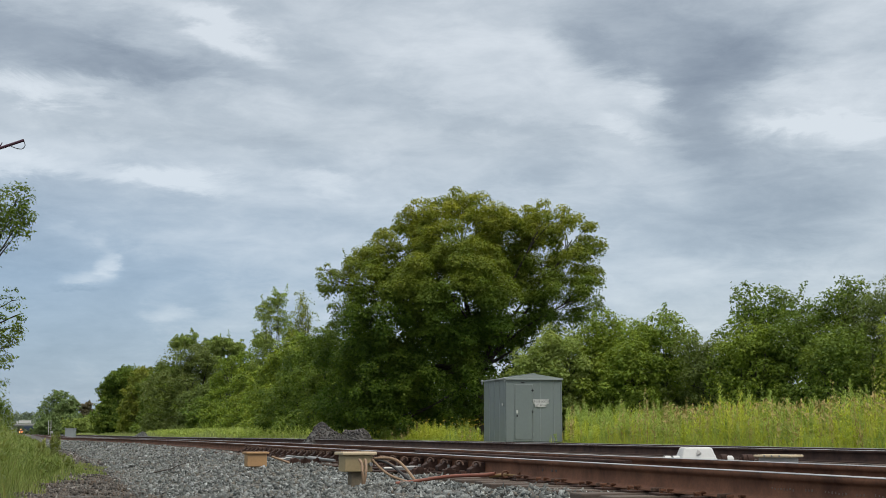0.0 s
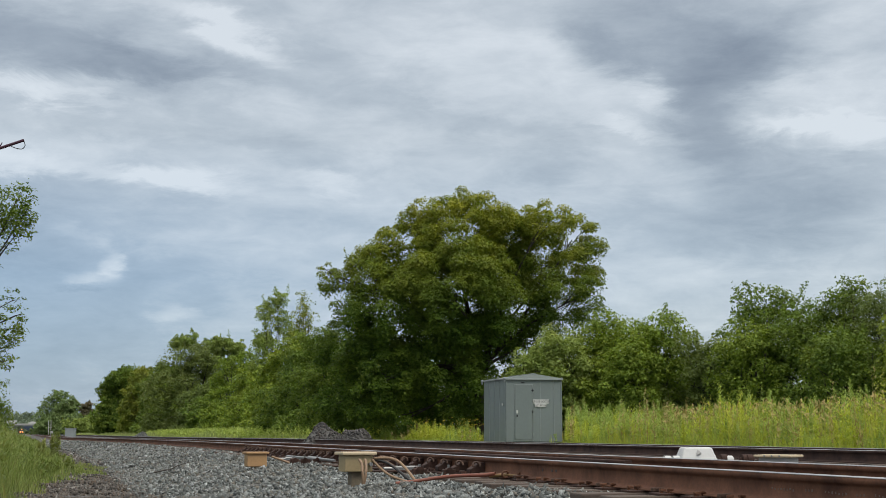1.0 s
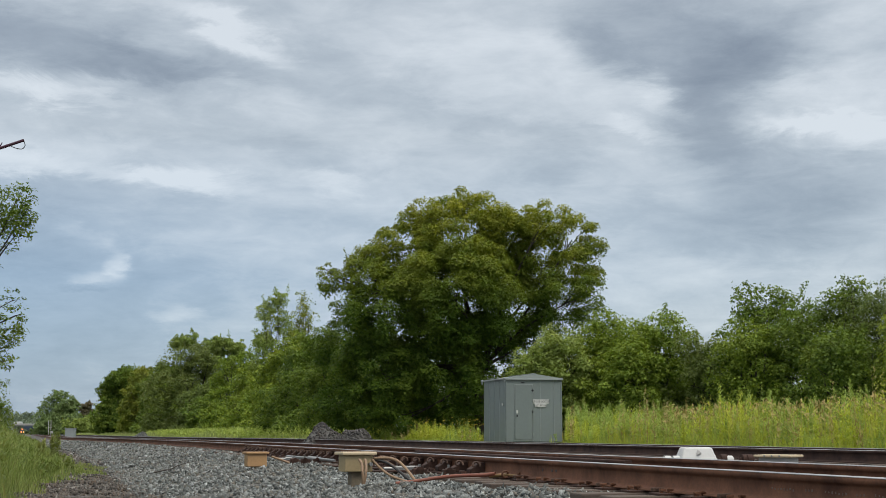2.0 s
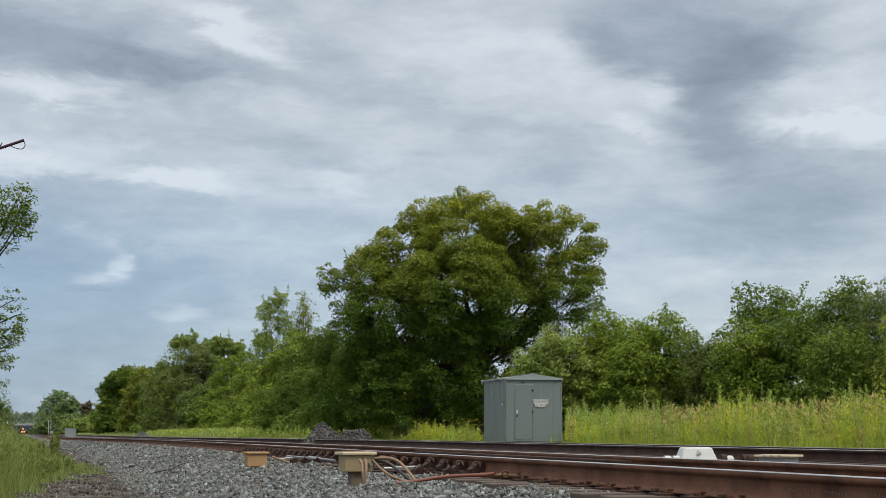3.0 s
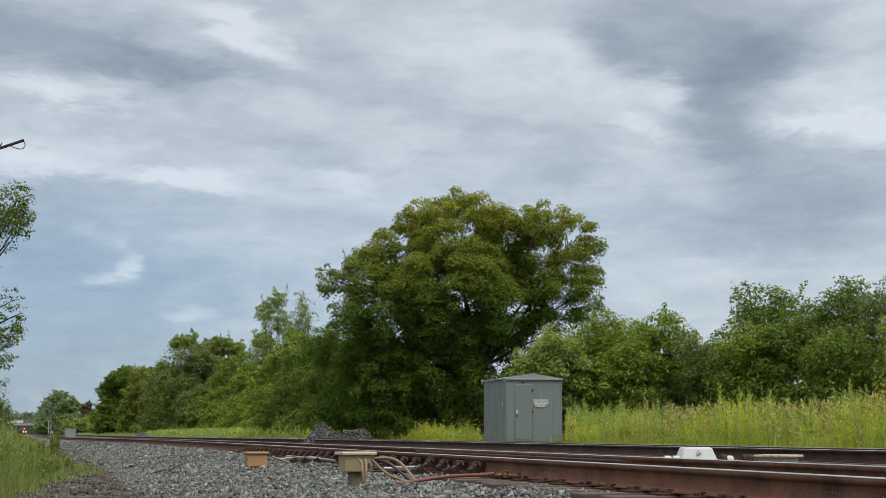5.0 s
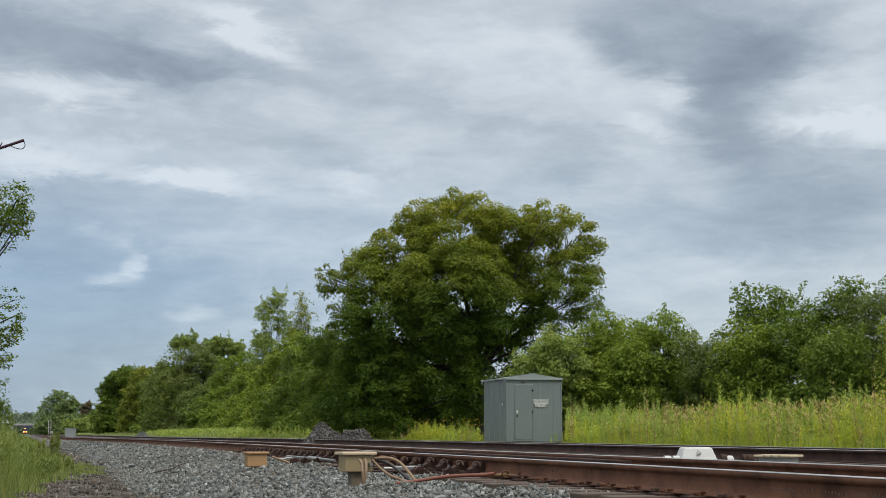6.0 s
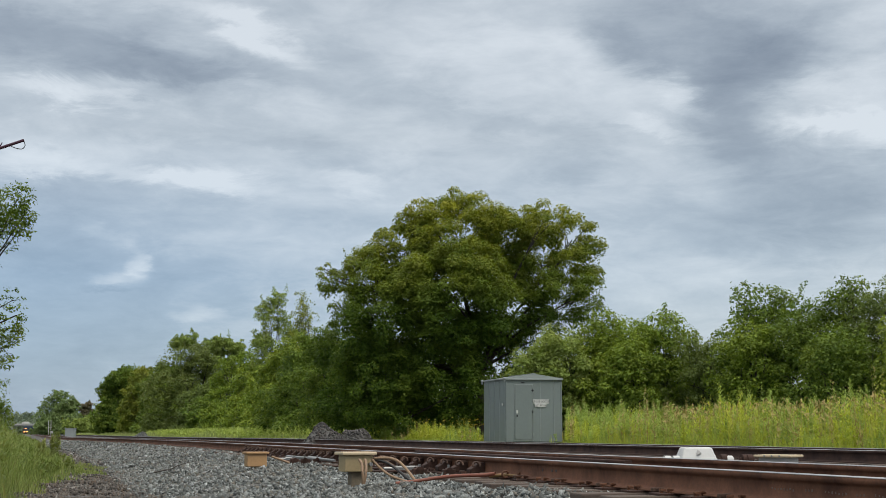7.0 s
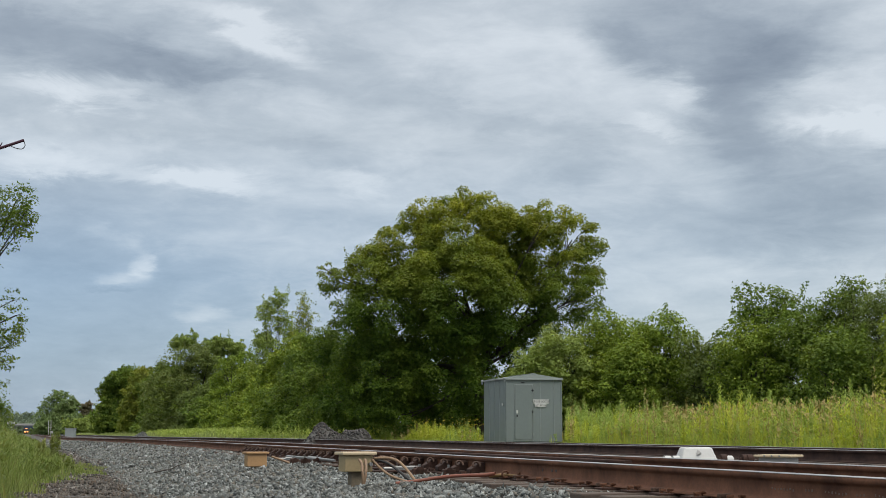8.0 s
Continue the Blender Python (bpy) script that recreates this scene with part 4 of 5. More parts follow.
def build_trackside():
    b, body = junction_box(on_land(-0.88, 13.8, 22), 0.29, 0.22, 0.165, 0.175, "beige junction box on a stub post with cables", "beige_top", "beige")
    for px, pz in ((0.06, 0.25), (0.115, 0.25)):
        bm = tube(bmesh.new(), (px, -0.105, pz), (px, -0.15, pz), 0.02)
        solid("gland", bm, "steel", body)
    junction_box(on_land(-2.87, 21.0, 20), 0.30, 0.24, 0.19, 0.05, "tan junction box standing on the ballast", "tan", "tan", 0.03)
    x, y = plan(4.16, 17.0)
    junction_box(pose(x, y, -0.29, 0, 0, 56 - YAW), 0.36, 0.38, 0.23, 0, "grey-beige junction box between the tracks", "beige_top", "concrete", 0.05, screws=3)
    # cables that arch from the box to the rail and lie on the ballast: start, high point, end, radius, material
    cx, cy = plan(-0.88, 13.8)

    def spot(r, d, z):
        x, y = plan(r, d)
        return (x, y, z)
    runs = [
        ([spot(-0.83, 13.6, -0.026), spot(-0.8, 13.55, -0.069), spot(-0.79, 13.5, -0.156), spot(-0.78, 13.5, -0.265)], 0.015, "cable_tan", "tan cable hanging from the junction box"),
        ([spot(-0.77, 13.6, -0.026), spot(-0.76, 13.55, -0.08), spot(-0.76, 13.5, -0.167), spot(-0.78, 13.5, -0.265)], 0.015, "cable_tan", "tan cable hanging from the junction box"),
        ([spot(-0.72, 13.8, -0.018), spot(-0.55, 13.8, -0.013), spot(-0.44, 13.75, -0.051), spot(-0.35, 13.65, -0.138), spot(-0.27, 13.55, -0.235)], 0.015, "cable_tan", "tan cable arching onto the ballast"),
        ([spot(-0.72, 13.76, -0.02), spot(-0.63, 13.7, -0.106), spot(-0.53, 13.6, -0.175), spot(-0.41, 13.55, -0.223), spot(-0.3, 13.5, -0.25)], 0.013, "cable_tan", "tan cable from box to rail"),
        ([spot(-0.72, 13.82, -0.024), spot(-0.57, 13.78, -0.055), spot(-0.45, 13.68, -0.13), spot(-0.32, 13.58, -0.235)], 0.014, "cable_black", "black cable arching onto the ballast"),
        ([spot(-0.72, 13.84, -0.015), spot(-0.6, 13.82, -0.035), spot(-0.5, 13.75, -0.09), spot(-0.38, 13.65, -0.19), spot(-0.3, 13.6, -0.25)], 0.012, "cable_tan", "tan cable arching onto the ballast"),
        ([spot(-0.45, 13.1, -0.24), spot(-0.26, 13.1, -0.219), spot(-0.02, 13.1, -0.182), spot(0.19, 13.05, -0.164), spot(0.39, 12.95, -0.156), spot(0.49, 12.9, -0.139)], 0.017, "cable_red", "red-brown cable lying on the ballast"),
        ([spot(-2.62, 21.0, -0.12), spot(-2.45, 20.9, -0.17), spot(-2.3, 20.9, -0.22), spot(-2.05, 21.0, -0.235)], 0.018, "cable_tan", "tan cable leaving the junction box"),
    ]
    for pts, r, mat, label in runs:
        tagged(solid("cable", sweep(pts, r, 8), mat, None, label, smooth=True), category="cable", group="cables by the switch")
    # white switch machine housing between the tracks
    x, y = plan(2.72, 14.75)
    m = empty("switch_machine", pose(x, y, -0.24, 0, 0, -YAW + 4), "white painted switch machine housing beside the rail", "switch machine")
    bm = bmesh.new()
    lo = [bm.verts.new((sx * 0.205, sy * 0.17, 0.17)) for sx, sy in ((-1, -1), (1, -1), (1, 1), (-1, 1))]
    hi = [bm.verts.new((sx * 0.15 + 0.0, sy * 0.11, 0.325)) for sx, sy in ((-1, -1), (1, -1), (1, 1), (-1, 1))]
    bm.faces.new(lo[::-1]), bm.faces.new(hi)
    for k in range(4):
        bm.faces.new((lo[k], lo[(k + 1) % 4], hi[(k + 1) % 4], hi[k]))
    bmesh.ops.bevel(bm, geom=bm.edges[:], offset=0.018, segments=3, affect='EDGES', profile=0.5)
    solid("cover", bm, "white", m, "white sloped cover")
    solid("base_plate", box(0.03, 0, 0.16, 0.86, 0.42, 0.02, bevel=0.004), "white", m)
    solid("base", box(0, 0, 0.07, 0.5, 0.36, 0.16, bevel=0.01), "rust_dark", m)
    bm = bmesh.new()      # hasp on the cover
    bmesh.ops.create_cone(bm, cap_ends=True, segments=3, radius1=0.04, radius2=0.02, depth=0.03, matrix=pose(0.0, -0.145, 0.265, 70, 0, 30))
    solid("hasp", bm, "concrete", m)
    for lx, mat in ((-0.25, "white"), (-0.34, "white"), (0.27, "rust_dark"), (0.33, "white"), (0.50, "rust_dark"), (0.55, "rust_dark")):
        bm = tube(bmesh.new(), (lx - 0.035, -0.12, 0.20), (lx + 0.035, -0.10, 0.20), 0.038 if mat == "white" else 0.05, n=18)
        tube(bm, (lx - 0.05, -0.12, 0.20), (lx + 0.05, -0.10, 0.20), 0.02, n=10)
        solid("lug", bm, mat, m)
    # long guard bar inside the gauge and point rails of the switch
    g = tagged(solid("guard_rail", rail_sweep(4.98, np.arange(11.45, 19.2, 0.5), RAIL, -0.006), "rust_dark", None, "dark unpolished guard rail inside the gauge"), category="rail")
    for shift, end in ((0.10, 34), (GAUGE - 0.02, 34)):
        ys = np.arange(13.6, end, 0.8)
        tagged(solid("switch_point", rail_sweep(lambda t, s=shift: NEAR_RAIL + s + (t - 13.6) * 0.018, ys, RAIL, -0.012), "rust_dark", None, "dark planed switch point rail"), category="rail", group="switch points")
    # operating rods
    for y0, x0, x1 in ((21.5, 3.4, 5.9), (15.2, 3.6, 5.9)):
        bm = tube(bmesh.new(), (x0, y0, -0.165), (x1, y0, -0.165), 0.020)
        tube(bm, (x0 + 0.1, y0, -0.165), (x0 + 0.42, y0, -0.165), 0.032, n=6)
        tagged(solid("switch_rod", bm, "steel", None, "galvanised switch operating rod"), category="rod", group="switch rods")
    bm = bmesh.new()
    tube(bm, plan(-2.5, 22.0) + (-0.13,), plan(-1.55, 19.6) + (-0.15,), 0.02)
    tube(bm, plan(-2.05, 20.9) + (-0.138,), plan(-1.8, 20.3) + (-0.145,), 0.033, n=6)
    tagged(solid("switch_rod", bm, "steel", None, "galvanised switch operating rod"), category="rod", group="switch rods")


def build_switch_gear():
    """Small castings, clamps and plates round the switch."""
    def spot(r, d, z):
        x, y = plan(r, d)
        return Vector((x, y, z))
    for r, d, z in ((0.585, 12.9, -0.148), (0.73, 12.85, -0.16)):
        c = spot(r, d, z)
        ring = sweep([c + Vector((0.034 * math.cos(a), 0.012 * math.cos(a), 0.030 * math.sin(a))) for a in np.linspace(0, 6.1, 12)], 0.010, 8)
        tagged(solid("cable_clamp", ring, "rust", None, "rusty ring clamp on the rail foot", smooth=True), category="clamp", group="clamps at the rail")
    bm = tube(bmesh.new(), spot(0.44, 13.0, -0.168), spot(0.60, 12.92, -0.155), 0.017, n=10)
    tube(bm, spot(0.60, 12.92, -0.155), spot(0.76, 12.86, -0.165), 0.011, n=8)
    tagged(solid("cable_sleeve", bm, "brass", None, "yellow-brown sleeve at the cable end"), category="sleeve")
    for r, d, s in ((-2.20, 20.3, 0.08), (-2.02, 20.1, 0.09), (-1.86, 20.3, 0.08), (-1.35, 18.6, 0.09), (-0.25, 14.6, 0.10), (0.06, 14.3, 0.09)):
        x, y = plan(r, d)
        g = empty("switch_bracket", pose(x, y, -0.21, 0, 0, random.uniform(-15, 15)), "dark rusted switch rod bracket on the ties", "bracket", "switch brackets")
        solid("block", box(0, 0, 0.035, s * 1.5, s, 0.08, bevel=0.012), "rust_dark", g)
        bm = tube(bmesh.new(), (0, -s * 0.5, 0.05), (0, s * 0.5, 0.05), s * 0.45, n=14)
        solid("bearing", bm, "rust_dark", g)
        bm = tube(bmesh.new(), (0, 0, 0.05), (0, 0, 0.12), 0.014, n=6)
        solid("bolt", bm, "steel", g)
    for y0, w in ((14.9, 0.9), (16.1, 0.8), (17.3, 0.8), (20.9, 0.9)):
        bm = box(NEAR_RAIL - 0.35, y0, -0.183, w, 0.2, 0.02, bevel=0.004)
        tagged(solid("gauge_plate", bm, "rust_dark", None, "dark steel gauge plate under the switch"), category="plate", group="gauge plates")


def rail_furniture(track):
    """Braces, plates, clips and spikes along the near rail."""
    bm = bmesh.new()
    prof = [(-0.012, -0.055), (-0.075, -0.05), (-0.125, -0.10), (-0.17, -0.125), (-0.17, -0.172), (-0.012, -0.172)]
    ends = [[bm.verts.new((px, sy, pz)) for px, pz in prof] for sy in (-0.075, 0.075)]
    for k in range(6):
        bm.faces.new((ends[0][k], ends[0][(k + 1) % 6], ends[1][(k + 1) % 6], ends[1][k]))
    bm.faces.new(ends[0][::-1]), bm.faces.new(ends[1])
    bmesh.ops.recalc_face_normals(bm, faces=bm.faces)
    bmesh.ops.bevel(bm, geom=bm.edges[:], offset=0.010, segments=2, affect='EDGES', profile=0.5)
    block(bm, -0.13, 0, -0.186, 0.34, 0.24, 0.022, bevel=0.004)
    block(bm, -0.235, 0.0, -0.16, 0.05, 0.06, 0.04, bevel=0.008)
    brace = bpy.data.meshes.new("rail_brace")
    bm.to_mesh(brace)
    bm.free()
    brace.materials.append(MAT["rust_dark"])
    ring = sweep([(-0.105 + 0.036 * math.cos(a), -0.10 + 0.02 * math.sin(a), -0.080 + 0.032 * math.sin(a)) for a in np.linspace(-0.4, 3.6, 10)], 0.011, 7)
    ring.materials.append(MAT["clip"])
    bm = box(0, 0, 0, 0.20, 0.18, 0.018, bevel=0.004)
    plate = bpy.data.meshes.new("tie_plate")
    bm.to_mesh(plate)
    bm.free()
    plate.materials.append(MAT["rust_dark"])
    bm = block(bmesh.new(), 0, 0, 0, 0.018, 0.018, 0.09)
    block(bm, 0.012, 0, 0.045, 0.045, 0.03, 0.018, bevel=0.004)
    spike = bpy.data.meshes.new("spike")
    bm.to_mesh(spike)
    bm.free()
    spike.materials.append(MAT["rust"])
    bm = box(0, 0, 0, 0.10, 0.04, 0.032, bevel=0.009)
    anchor = bpy.data.meshes.new("rail_anchor")
    bm.to_mesh(anchor)
    bm.free()
    anchor.materials.append(MAT["clip"])
    for i in range(30):
        y = 13.3 + i * 0.6
        x = NEAR_RAIL - float(bend(y))
        b = solid("rail_brace", brace, "", track)
        b.location = (x, y, 0)
        r = solid("clip", ring, "", b, smooth=True)
        r.location = (random.uniform(-0.01, 0.01), 0, random.uniform(-0.008, 0.008))
    for i in range(24):
        y = 1.2 + i * 0.508
        for x, off in ((NEAR_RAIL, -0.12), (TRACK_2, -0.12)):
            p = solid("tie_plate", plate, "", track if x == NEAR_RAIL else TRACK_B)
            p.location = (x - 0.08, y, -0.188)
            s = solid("spike", spike, "", p)
            s.location, s.rotation_euler = (0.0, random.uniform(-0.05, 0.05), -0.012), (0, random.uniform(-0.1, 0.2), random.uniform(-0.3, 0.3))
            k = solid("spike", spike, "", p)
            k.location, k.rotation_euler = (-0.055, random.uniform(-0.06, 0.06), -0.015), (0, random.uniform(-0.1, 0.1), random.uniform(-0.3, 0.3))
            if i % 2 and x == NEAR_RAIL:
                c = solid("rail_anchor", anchor, "", track)
                c.location = (x - 0.07, y + 0.17, -0.165)
    # raised rolling marks on the web, too worn to read
    rng = random.Random(8)
    for i in range(34):
        if i in (3, 4, 8, 9, 17, 18, 19, 23, 24, 25):
            continue
        y = 6.32 + i * 0.035
        m = solid("rolling_mark", box(NEAR_RAIL - 0.0105, y, -0.098 + rng.uniform(-0.004, 0.004), 0.003, rng.uniform(0.008, 0.016), rng.uniform(0.008, 0.016)), "mark", track)
    for dy in (0.0, 0.10, 0.34):
        bm = tube(bmesh.new(), (NEAR_RAIL - 0.012, 11.2 + dy, -0.09), (NEAR_RAIL - 0.004, 11.2 + dy, -0.09), 0.014, n=12)
        solid("bolt_hole", bm, "black", track)


# ---- loose stones ----
def rocks(rng, x, y, z, size):
    """Angular stones: six-cornered lumps, each squashed and turned at random."""
    n = len(x)
    axes = np.array([[1, 0, 0], [-1, 0, 0], [0, 1, 0], [0, -1, 0], [0, 0, 1], [0, 0, -1]], float)
    v = axes[None] * rng.uniform(0.75, 1.3, (n, 6, 1)) + rng.normal(size=(n, 6, 3)) * 0.28
    v *= rng.uniform(0.45, 1.35, (n, 1, 3)) * (size * 0.56)[:, None, None]
    q = rng.normal(size=(n, 4))
    q /= np.linalg.norm(q, axis=1)[:, None]
    w, a, b, c = q.T
    r = np.stack([1 - 2 * (b * b + c * c), 2 * (a * b - c * w), 2 * (a * c + b * w), 2 * (a * b + c * w), 1 - 2 * (a * a + c * c), 2 * (b * c - a * w),
                  2 * (a * c - b * w), 2 * (b * c + a * w), 1 - 2 * (a * a + b * b)], 1).reshape(n, 3, 3)
    v = np.einsum('nij,nkj->nki', r, v) + np.stack([x, y, z], 1)[:, None]
    tri = np.array([[0, 2, 4], [2, 1, 4], [1, 3, 4], [3, 0, 4], [2, 0, 5], [1, 2, 5], [3, 1, 5], [0, 3, 5]])
    f = (np.arange(n) * 6)[:, None, None] + tri[None]
    return v.reshape(-1, 3), f.reshape(-1, 3)


def build_ballast():
    rng = np.random.default_rng(5)

    def layer(rows):
        sheets = []
        for y0, y1, per, s0, s1, u0, u1 in rows:
            n = int((y1 - y0) * (u1 - u0) * per)
            y, u = rng.uniform(y0, y1, n), rng.uniform(u0, u1, n)
            x = u - bend(y)
            s = s0 + (s1 - s0) * rng.random(n) ** 1.6
            lump = 0.02 * np.sin(x * 5.1 + y * 3.3) + 0.015 * np.sin(x * 2.3 - y * 1.9)
            sheets.append(rocks(rng, x, y, land(x, y) + s * rng.uniform(-0.15, 0.4, n) + lump, s))
        return merge(*sheets)
    bed = stuff("ballast", layer(((6.5, 9.5, 850, 0.022, 0.056, 2.9, 4.07), (9.5, 13, 1050, 0.022, 0.056, 2.5, 4.07), (13, 17, 1050, 0.022, 0.056, 1.2, 4.07), (17, 30, 560, 0.028, 0.065, 1.0, 4.07), (30, 55, 190, 0.045, 0.085, 0.9, 4.1), (55, 95, 45, 0.07, 0.12, 1.5, 4.14))),
                "stone", "grey crushed stone ballast shoulder", "ballast")
    stuff("path_gravel", layer(((14.5, 20, 620, 0.018, 0.050, -1.0, 1.3), (20, 30, 420, 0.024, 0.058, -0.9, 1.3), (30, 60, 60, 0.05, 0.10, -0.2, 1.2))),
          "path_stone", "brown-grey fine gravel of the service path", "gravel")
    shapes = []
    for k in range(12):
        me = np_mesh("stone", *rocks(rng, np.zeros(1), np.zeros(1), np.zeros(1), np.array([0.055])))
        me.materials.append(MAT["stone"])
        shapes.append(me)
    for i in range(300):
        y, u = rng.uniform(11.0, 16.0), rng.uniform(2.0, 3.6)
        st = solid("stone", shapes[i % 12], "", bed)
        st.location = (u, y, float(land(u, y)) + 0.018)
        st.rotation_euler = rng.uniform(0, 6.28, 3)
    # weathered twig on the stones
    pts = [plan(-4.72, 22.4) + (-0.40,), plan(-4.55, 22.5) + (-0.36,), plan(-4.48, 22.6) + (-0.35,), plan(-4.38, 22.7) + (-0.29,), plan(-4.22, 22.9) + (-0.235,)]
    tagged(solid("twig", sweep(pts, (0.014, 0.006), 6), "bark", None, "dark fallen twig lying on the ballast"), category="twig")


def gravel_heap(right, ahead, w, h, seed, label, mat="dark_stone"):
    rng = np.random.default_rng(seed)
    g = 26
    t = np.linspace(-1, 1, g)
    a, b = np.meshgrid(t, t)
    r = np.sqrt(a * a + b * b)
    z = np.clip(1 - r * r, 0, None) ** 1.3 * h * (1 + 0.2 * np.sin(a * 5 + seed) * np.cos(b * 4)) + rng.normal(size=a.shape) * 0.02 - 0.05
    v = np.stack([a * w / 2, b * w / 2, z], -1).reshape(-1, 3)
    f = [(i * g + j, i * g + j + 1, (i + 1) * g + j + 1, (i + 1) * g + j) for i in range(g - 1) for j in range(g - 1)]
    heap = empty("gravel_heap", on_land(right, ahead), label, "gravel heap", "gravel heaps by the track")
    solid("core", np_mesh("core", v, f), mat, heap)
    n = 1100
    q, an = np.sqrt(rng.random(n)), rng.uniform(0, 6.28, n)
    x, y = q * np.cos(an), q * np.sin(an)
    zz = np.clip(1 - q * q, 0, None) ** 1.3 * h * (1 + 0.2 * np.sin(x * 5 + seed) * np.cos(y * 4))
    tagged(solid("loose_gravel", np_mesh("loose_gravel", *rocks(rng, x * w / 2, y * w / 2, zz, rng.uniform(0.04, 0.10, n))), mat, heap), kind="stuff")


# ---- far along the line ----
def build_distance():
    # relay cabinet
    m = empty("relay_cabinet", on_land(-56.9, 209), "small pale grey relay cabinet beside the track", "cabinet")
    solid("body", box(0, 0, 0.62, 1.45, 1.0, 1.24, bevel=0.03), "grey_light", m)
    solid("roof", box(0, 0, 1.27, 1.6, 1.15, 0.07, bevel=0.02), "grey_light", m)
    solid("door", box(0.1, -0.51, 0.62, 0.6, 0.03, 1.05, bevel=0.01), "grey_light", m)
    for r, h, w in ((-65.8, 2.75, 0.07), (-65.4, 2.75, 0.06)):
        s = empty("marker_post", on_land(r, 228), "thin white marker post", "post", "marker posts")
        solid("shaft", box(0, 0, h / 2, w, w, h, bevel=0.01), "white", s)
        solid("cross_bar", box(0.1, 0, h * 0.55, 0.3, 0.05, 0.05, bevel=0.01), "white", s)
    s = empty("trackside_marker", on_land(-60, 210), "short white trackside marker", "marker")
    solid("shaft", box(0, 0, 0.35, 0.07, 0.07, 0.7, bevel=0.01), "grey_light", s)
    solid("plate", box(0, -0.05, 0.72, 0.24, 0.03, 0.24, bevel=0.01), "white", s)
    s = empty("utility_marker", on_land(-18.6, 122), "pale grey utility pedestal in the grass", "pedestal")
    solid("body", box(0, 0, 0.6, 0.42, 0.4, 1.2, bevel=0.03), "grey_light", s)
    solid("cap", box(0.05, 0, 1.26, 0.22, 0.25, 0.14, bevel=0.03), "white", s)
    gravel_heap(-4.9, 57, 2.1, 0.82, 3, "dark gravel heap at the foot of the trees")
    gravel_heap(-3.6, 56, 1.8, 0.72, 5, "dark gravel heap half hidden by weeds")
    gravel_heap(-26.0, 118, 1.8, 0.55, 7, "small grey gravel heap in the grass", "stone")
    # road bridge over the line
    bx, by = plan(-424.5, 1450)
    br = empty("road_bridge", pose(bx, by, 0, 0, 0, -YAW), "pale concrete road bridge over the railway", "bridge")
    solid("deck", box(0, 0, 9.6, 60, 11, 0.9, bevel=0.1), "concrete", br)
    for sy in (-4.6, -1.6, 1.6, 4.6):
        solid("girder", box(0, sy, 8.6, 60, 0.6, 1.2, bevel=0.05), "steel", br)
    for sy in (-5.4, 5.4):
        solid("parapet", box(0, sy, 10.4, 60, 0.3, 0.9, bevel=0.05), "concrete", br)
    for sx in (-31,):
        solid("pier", box(sx, 0, 3.9, 1.6, 9, 9.0, bevel=0.2), "concrete", br)
    # abutment slope as a block hung from the deck, underbridge shade in its colour
    bm = bmesh.new()
    ends = [[bm.verts.new((px, sy, pz)) for px, pz in ((-20, 7.2), (-9, -0.5), (6, -0.5), (6, 8), (-20, 8))] for sy in (-5, 5)]
    for k in range(5):
        bm.faces.new((ends[0][k], ends[0][(k + 1) % 5], ends[1][(k + 1) % 5], ends[1][k]))
    bm.faces.new(ends[0][::-1]), bm.faces.new(ends[1])
    bmesh.ops.recalc_face_normals(bm, faces=bm.faces)
    solid("abutment_slope", bm, "blue", br, "abutment slope block coloured dark blue as the shade under the bridge")
    # maroon boom with a strut and a cable loop, on a post outside the view
    x, y = plan(-16.72, 40)
    bo = empty("boom_post", pose(x, y, float(land(x, y)) + 0.22, 0, 0, -YAW), "maroon boom arm with strut and cable on a post", "boom")
    bm = tube(bmesh.new(), (0, 0, -0.3), (0, 0, 8.6), 0.13, 0.10, 12)
    solid("mast", bm, "maroon", bo)
    bm = tube(bmesh.new(), (0, 0, 7.85), (4.1, 0, 9.27), 0.06, 0.045, 10)
    solid("arm", bm, "maroon", bo)
    bm = tube(bmesh.new(), (0, 0, 8.5), (3.2, 0, 9.17), 0.022, 0.022, 8)
    for k in range(4):
        tube(bm, (2.4 + k * 0.32, 0, 8.68 + k * 0.11), (2.55 + k * 0.3, 0, 9.02 + k * 0.06), 0.016)
    solid("strut", bm, "maroon", bo)
    solid("cable_loop", sweep([(3.6, 0, 9.14), (3.85, 0, 9.03), (4.05, 0, 9.0), (4.14, 0, 9.1), (4.1, 0, 9.24)], 0.014, 6), "cable_black", bo)


def glow(name, colour, strength):
    n = Nodes(name)
    n.set((0.2, 0.09, 0.04), 0.4)
    n.put(n.bsdf.inputs["Emission Color"], colour)
    n.put(n.bsdf.inputs["Emission Strength"], strength)
    MAT[name] = n.mat


def wheel_set(parent, xs, ys, r, z):
    for wx in xs:
        for wy in ys:
            bm = tube(bmesh.new(), (wx - 0.07, wy, z), (wx + 0.07, wy, z), r, n=16)
            solid("wheel", bm, "rust_dark", parent)


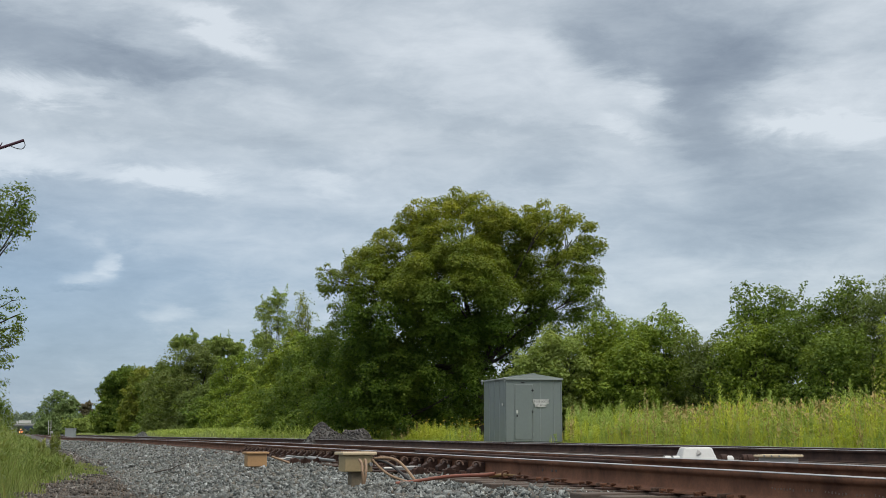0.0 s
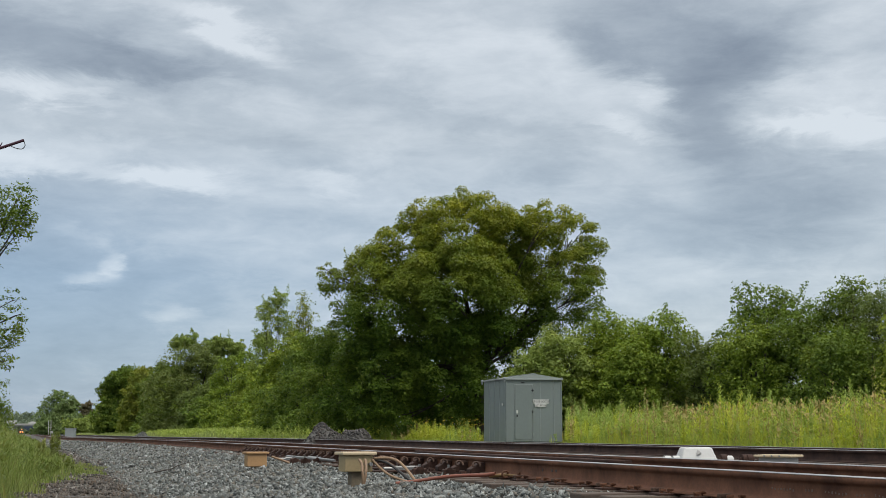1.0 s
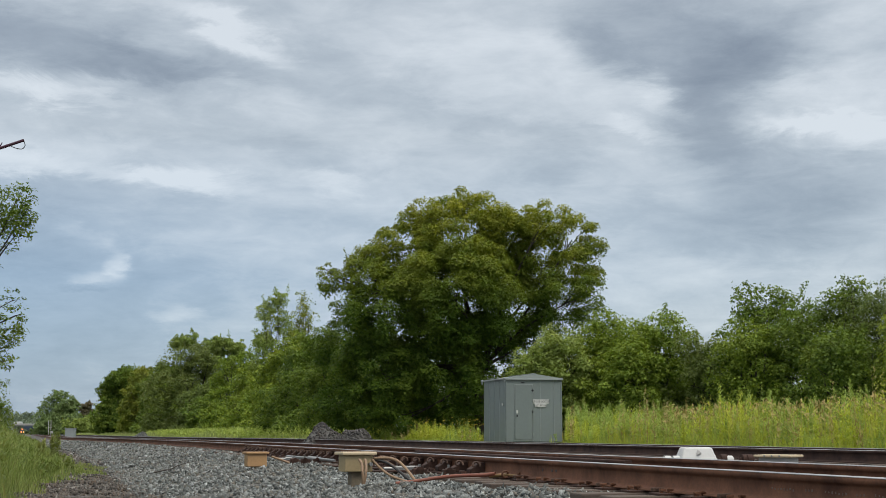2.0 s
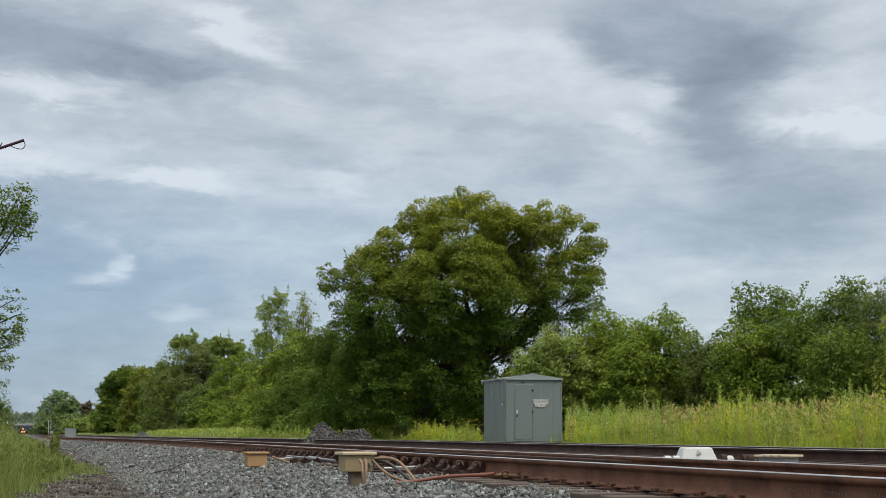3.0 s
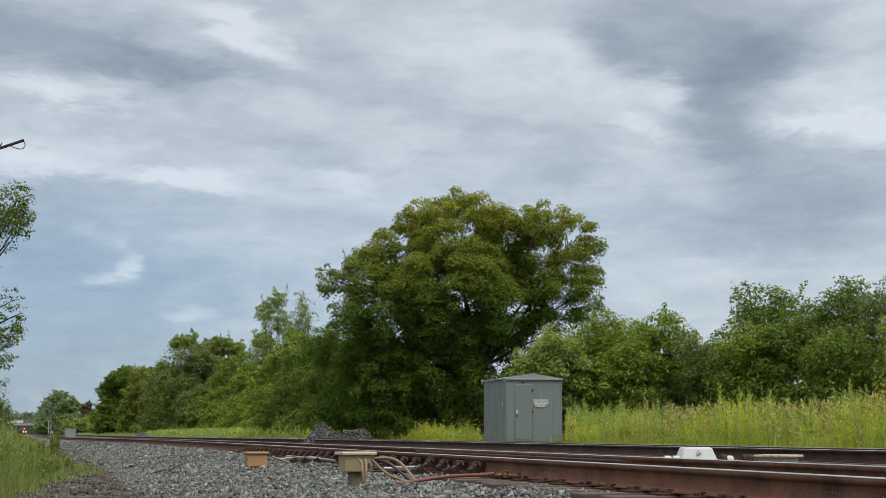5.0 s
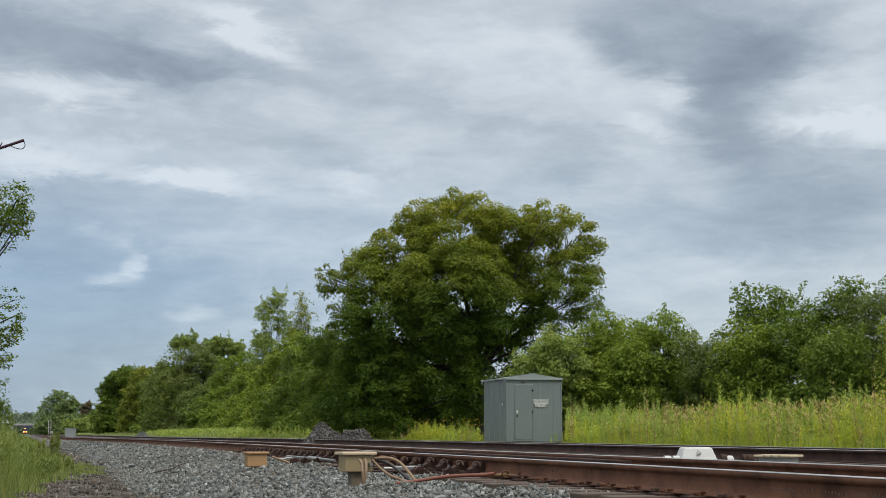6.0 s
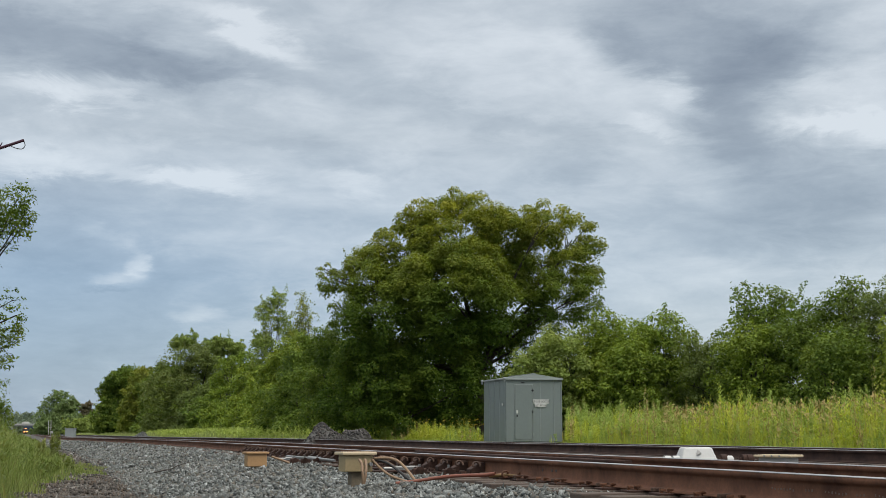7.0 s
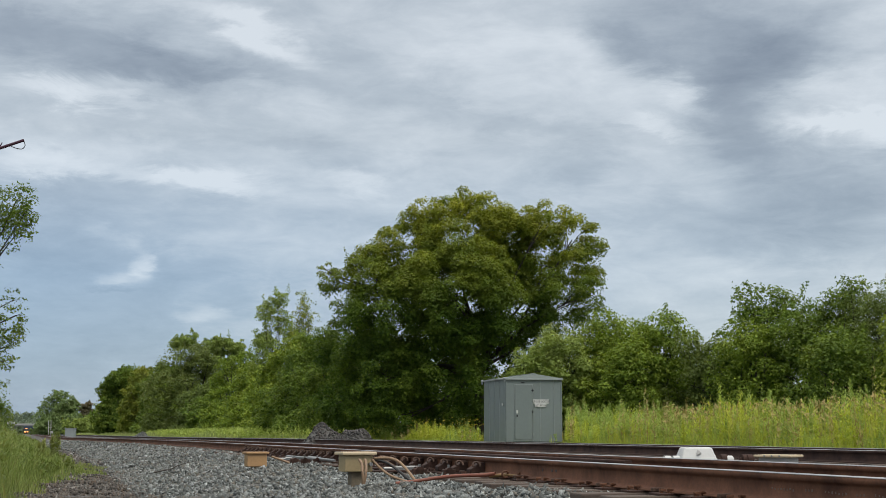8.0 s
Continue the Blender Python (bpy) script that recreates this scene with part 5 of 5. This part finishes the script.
def build_train():
    glow("headlight", (1.0, 0.30, 0.08), 3.5)
    lo = empty("locomotive", pose(0, 1300, 0), "dark blue freight locomotive with lit headlights", "locomotive")
    bm = block(bmesh.new(), 0, 1.5, 1.9, 2.9, 1.6, 1.4, bevel=0.25)
    solid("nose", bm, "blue", lo)
    solid("cab", box(0, 4.0, 2.9, 3.1, 3.0, 3.2, bevel=0.2), "blue", lo)
    solid("hood", box(0, 12.5, 2.7, 2.2, 13.5, 2.8, bevel=0.2), "blue", lo)
    solid("frame", box(0, 10, 1.15, 3.0, 20, 0.4, bevel=0.05), "black", lo)
    solid("pilot", box(0, 0.2, 0.75, 2.8, 0.4, 1.0, bevel=0.08), "black", lo, "black snow plough")
    for sx in (-0.75, 0.75):
        solid("windscreen", box(sx, 2.46, 3.75, 1.0, 0.06, 0.7, bevel=0.03), "black", lo)
    for sx, sz, r in ((-0.95, 1.75, 0.58), (0.95, 1.75, 0.58), (-0.30, 4.2, 0.34), (0.30, 4.2, 0.34)):
        y0 = 0.0 if sz < 3 else 2.4
        bm = tube(bmesh.new(), (sx, y0 - 0.06, sz), (sx, y0 + 0.1, sz), r, n=16)
        solid("headlight", bm, "headlight", lo, "glowing headlight")
    wheel_set(lo, (-0.72, 0.72), (2.5, 4.5, 6.5, 13.5, 15.5, 17.5), 0.5, 0.5)
    cars = [lo]
    for k in range(2):
        c = empty("freight_car", pose(0, 1322 + 17 * k, 0), "dark covered freight car behind the locomotive", "freight car", "freight cars")
        solid("body", box(0, 8, 2.6, 3.0, 15.5, 3.2, bevel=0.1), "rust_dark", c)
        solid("underframe", box(0, 8, 0.85, 2.2, 15.5, 0.3, bevel=0.05), "black", c)
        wheel_set(c, (-0.72, 0.72), (1.8, 3.6, 12.4, 14.2), 0.45, 0.45)
        cars.append(c)
    return cars


def road_vehicle(long, high, label, name):
    v = empty(name, pose(0, 0, 0), label, "truck", "vehicles on the bridge")
    if long > 12:
        solid("trailer", box(1.6, 0, 1.2 + (high - 1.2) / 2, long - 3.6, 2.5, high - 1.2, bevel=0.06), "white", v, "white box trailer")
        solid("cab", box(-long / 2 + 1.1, 0, 1.75, 2.2, 2.4, 2.6, bevel=0.25), "white", v)
        wheels = (-long / 2 + 1.0, -long / 2 + 3.6, long / 2 - 2.4, long / 2 - 1.2)
    else:
        solid("cargo_box", box(0.8, 0, 0.8 + (high - 0.8) / 2, long - 2.2, 2.2, high - 0.8, bevel=0.08), "white", v)
        solid("cab", box(-long / 2 + 0.9, 0, 1.2, 1.8, 2.1, 1.6, bevel=0.25), "white", v)
        wheels = (-long / 2 + 1.2, long / 2 - 1.3)
    for wx in wheels:
        bm = tube(bmesh.new(), (wx, -1.2, 0.5), (wx, 1.2, 0.5), 0.5, n=16)
        solid("axle_wheels", bm, "black", v)
    return v


build_sky()
build_ground()
TRACK_A = build_track(NEAR_RAIL, "rusty near railway track with a switch", False)
TRACK_B = build_track(TRACK_2, "rusty second railway track beyond the first", True)
TREES = build_trees()
build_vegetation_far_side()
build_vegetation_near_side()
build_hut()
build_trackside()
build_switch_gear()
build_distance()
TRAIN = build_train()
LORRIES = [road_vehicle(16, 4.1, "white semi-trailer truck crossing the bridge", "semi_truck"), road_vehicle(9, 2.9, "small white box van crossing the bridge", "box_van"),
           road_vehicle(16, 4.1, "white semi-trailer truck crossing the bridge", "semi_truck"), road_vehicle(8, 2.7, "small white box van crossing the bridge", "box_van")]
rail_furniture(TRACK_A)
build_ballast()


def motions():
    sky_ob = bpy.data.objects["sky_backdrop"]
    walk(sky_ob, [(0, pose(0, 0, 0, 0, 0, -YAW + 0.7)), (4, pose(0, 0, 0, 0, 0, -YAW)), (8, pose(0, 0, 0, 0, 0, -YAW - 0.7))])
    # the train rolls nearer along the curve
    for k, ob in enumerate(TRAIN):
        rows = []
        for t in range(0, 9, 2):
            y = 1300 - 26.0 * t + (0, 22, 39)[k]
            slope = float(bend(y + 5) - bend(y - 5)) / 10
            rows.append((t, pose(NEAR_RAIL + GAUGE / 2 - float(bend(y)), y, 0, 0, 0, math.degrees(math.atan(slope)))))
        walk(ob, rows)
    # road traffic crosses the bridge towards the left
    for ob, t0, x0 in zip(LORRIES, (0.0, 1.2, 4.2, 7.0), (-444.5, -437.5, -440.5, -442.0)):
        rows = []
        for t in (0.0, 8.0):
            r = x0 - 15.5 * (t - t0)
            x, y = plan(r, 1447.5)
            rows.append((t, pose(x, y, 10.05, 0, 0, -YAW)))
        walk(ob, rows)
    # the wind moves the crowns
    rng = random.Random(3)
    tops = ((0, -0.15), (1, 0.5), (1.7, 0.4), (3.0, 0.45), (4.0, 0.1), (4.6, -0.1), (6.0, -0.5), (6.6, -0.65), (7.1, 0.1), (8, 0.65))
    for thing, crowns in [q for q in TREES if q[0].location.length < 130]:
        for k, c in enumerate(crowns):
            late, gain = rng.uniform(-0.25, 0.25), (0.5, 1.2, 2.0, 0.35)[k] if len(crowns) == 4 else rng.uniform(0.4, 0.9)
            rows = [(t if t in (0, 8) else t + late, pose(0, 0, 0, rng.uniform(-0.2, 0.2), gain * a, 0)) for t, a in tops]
            walk(c, rows)


motions()
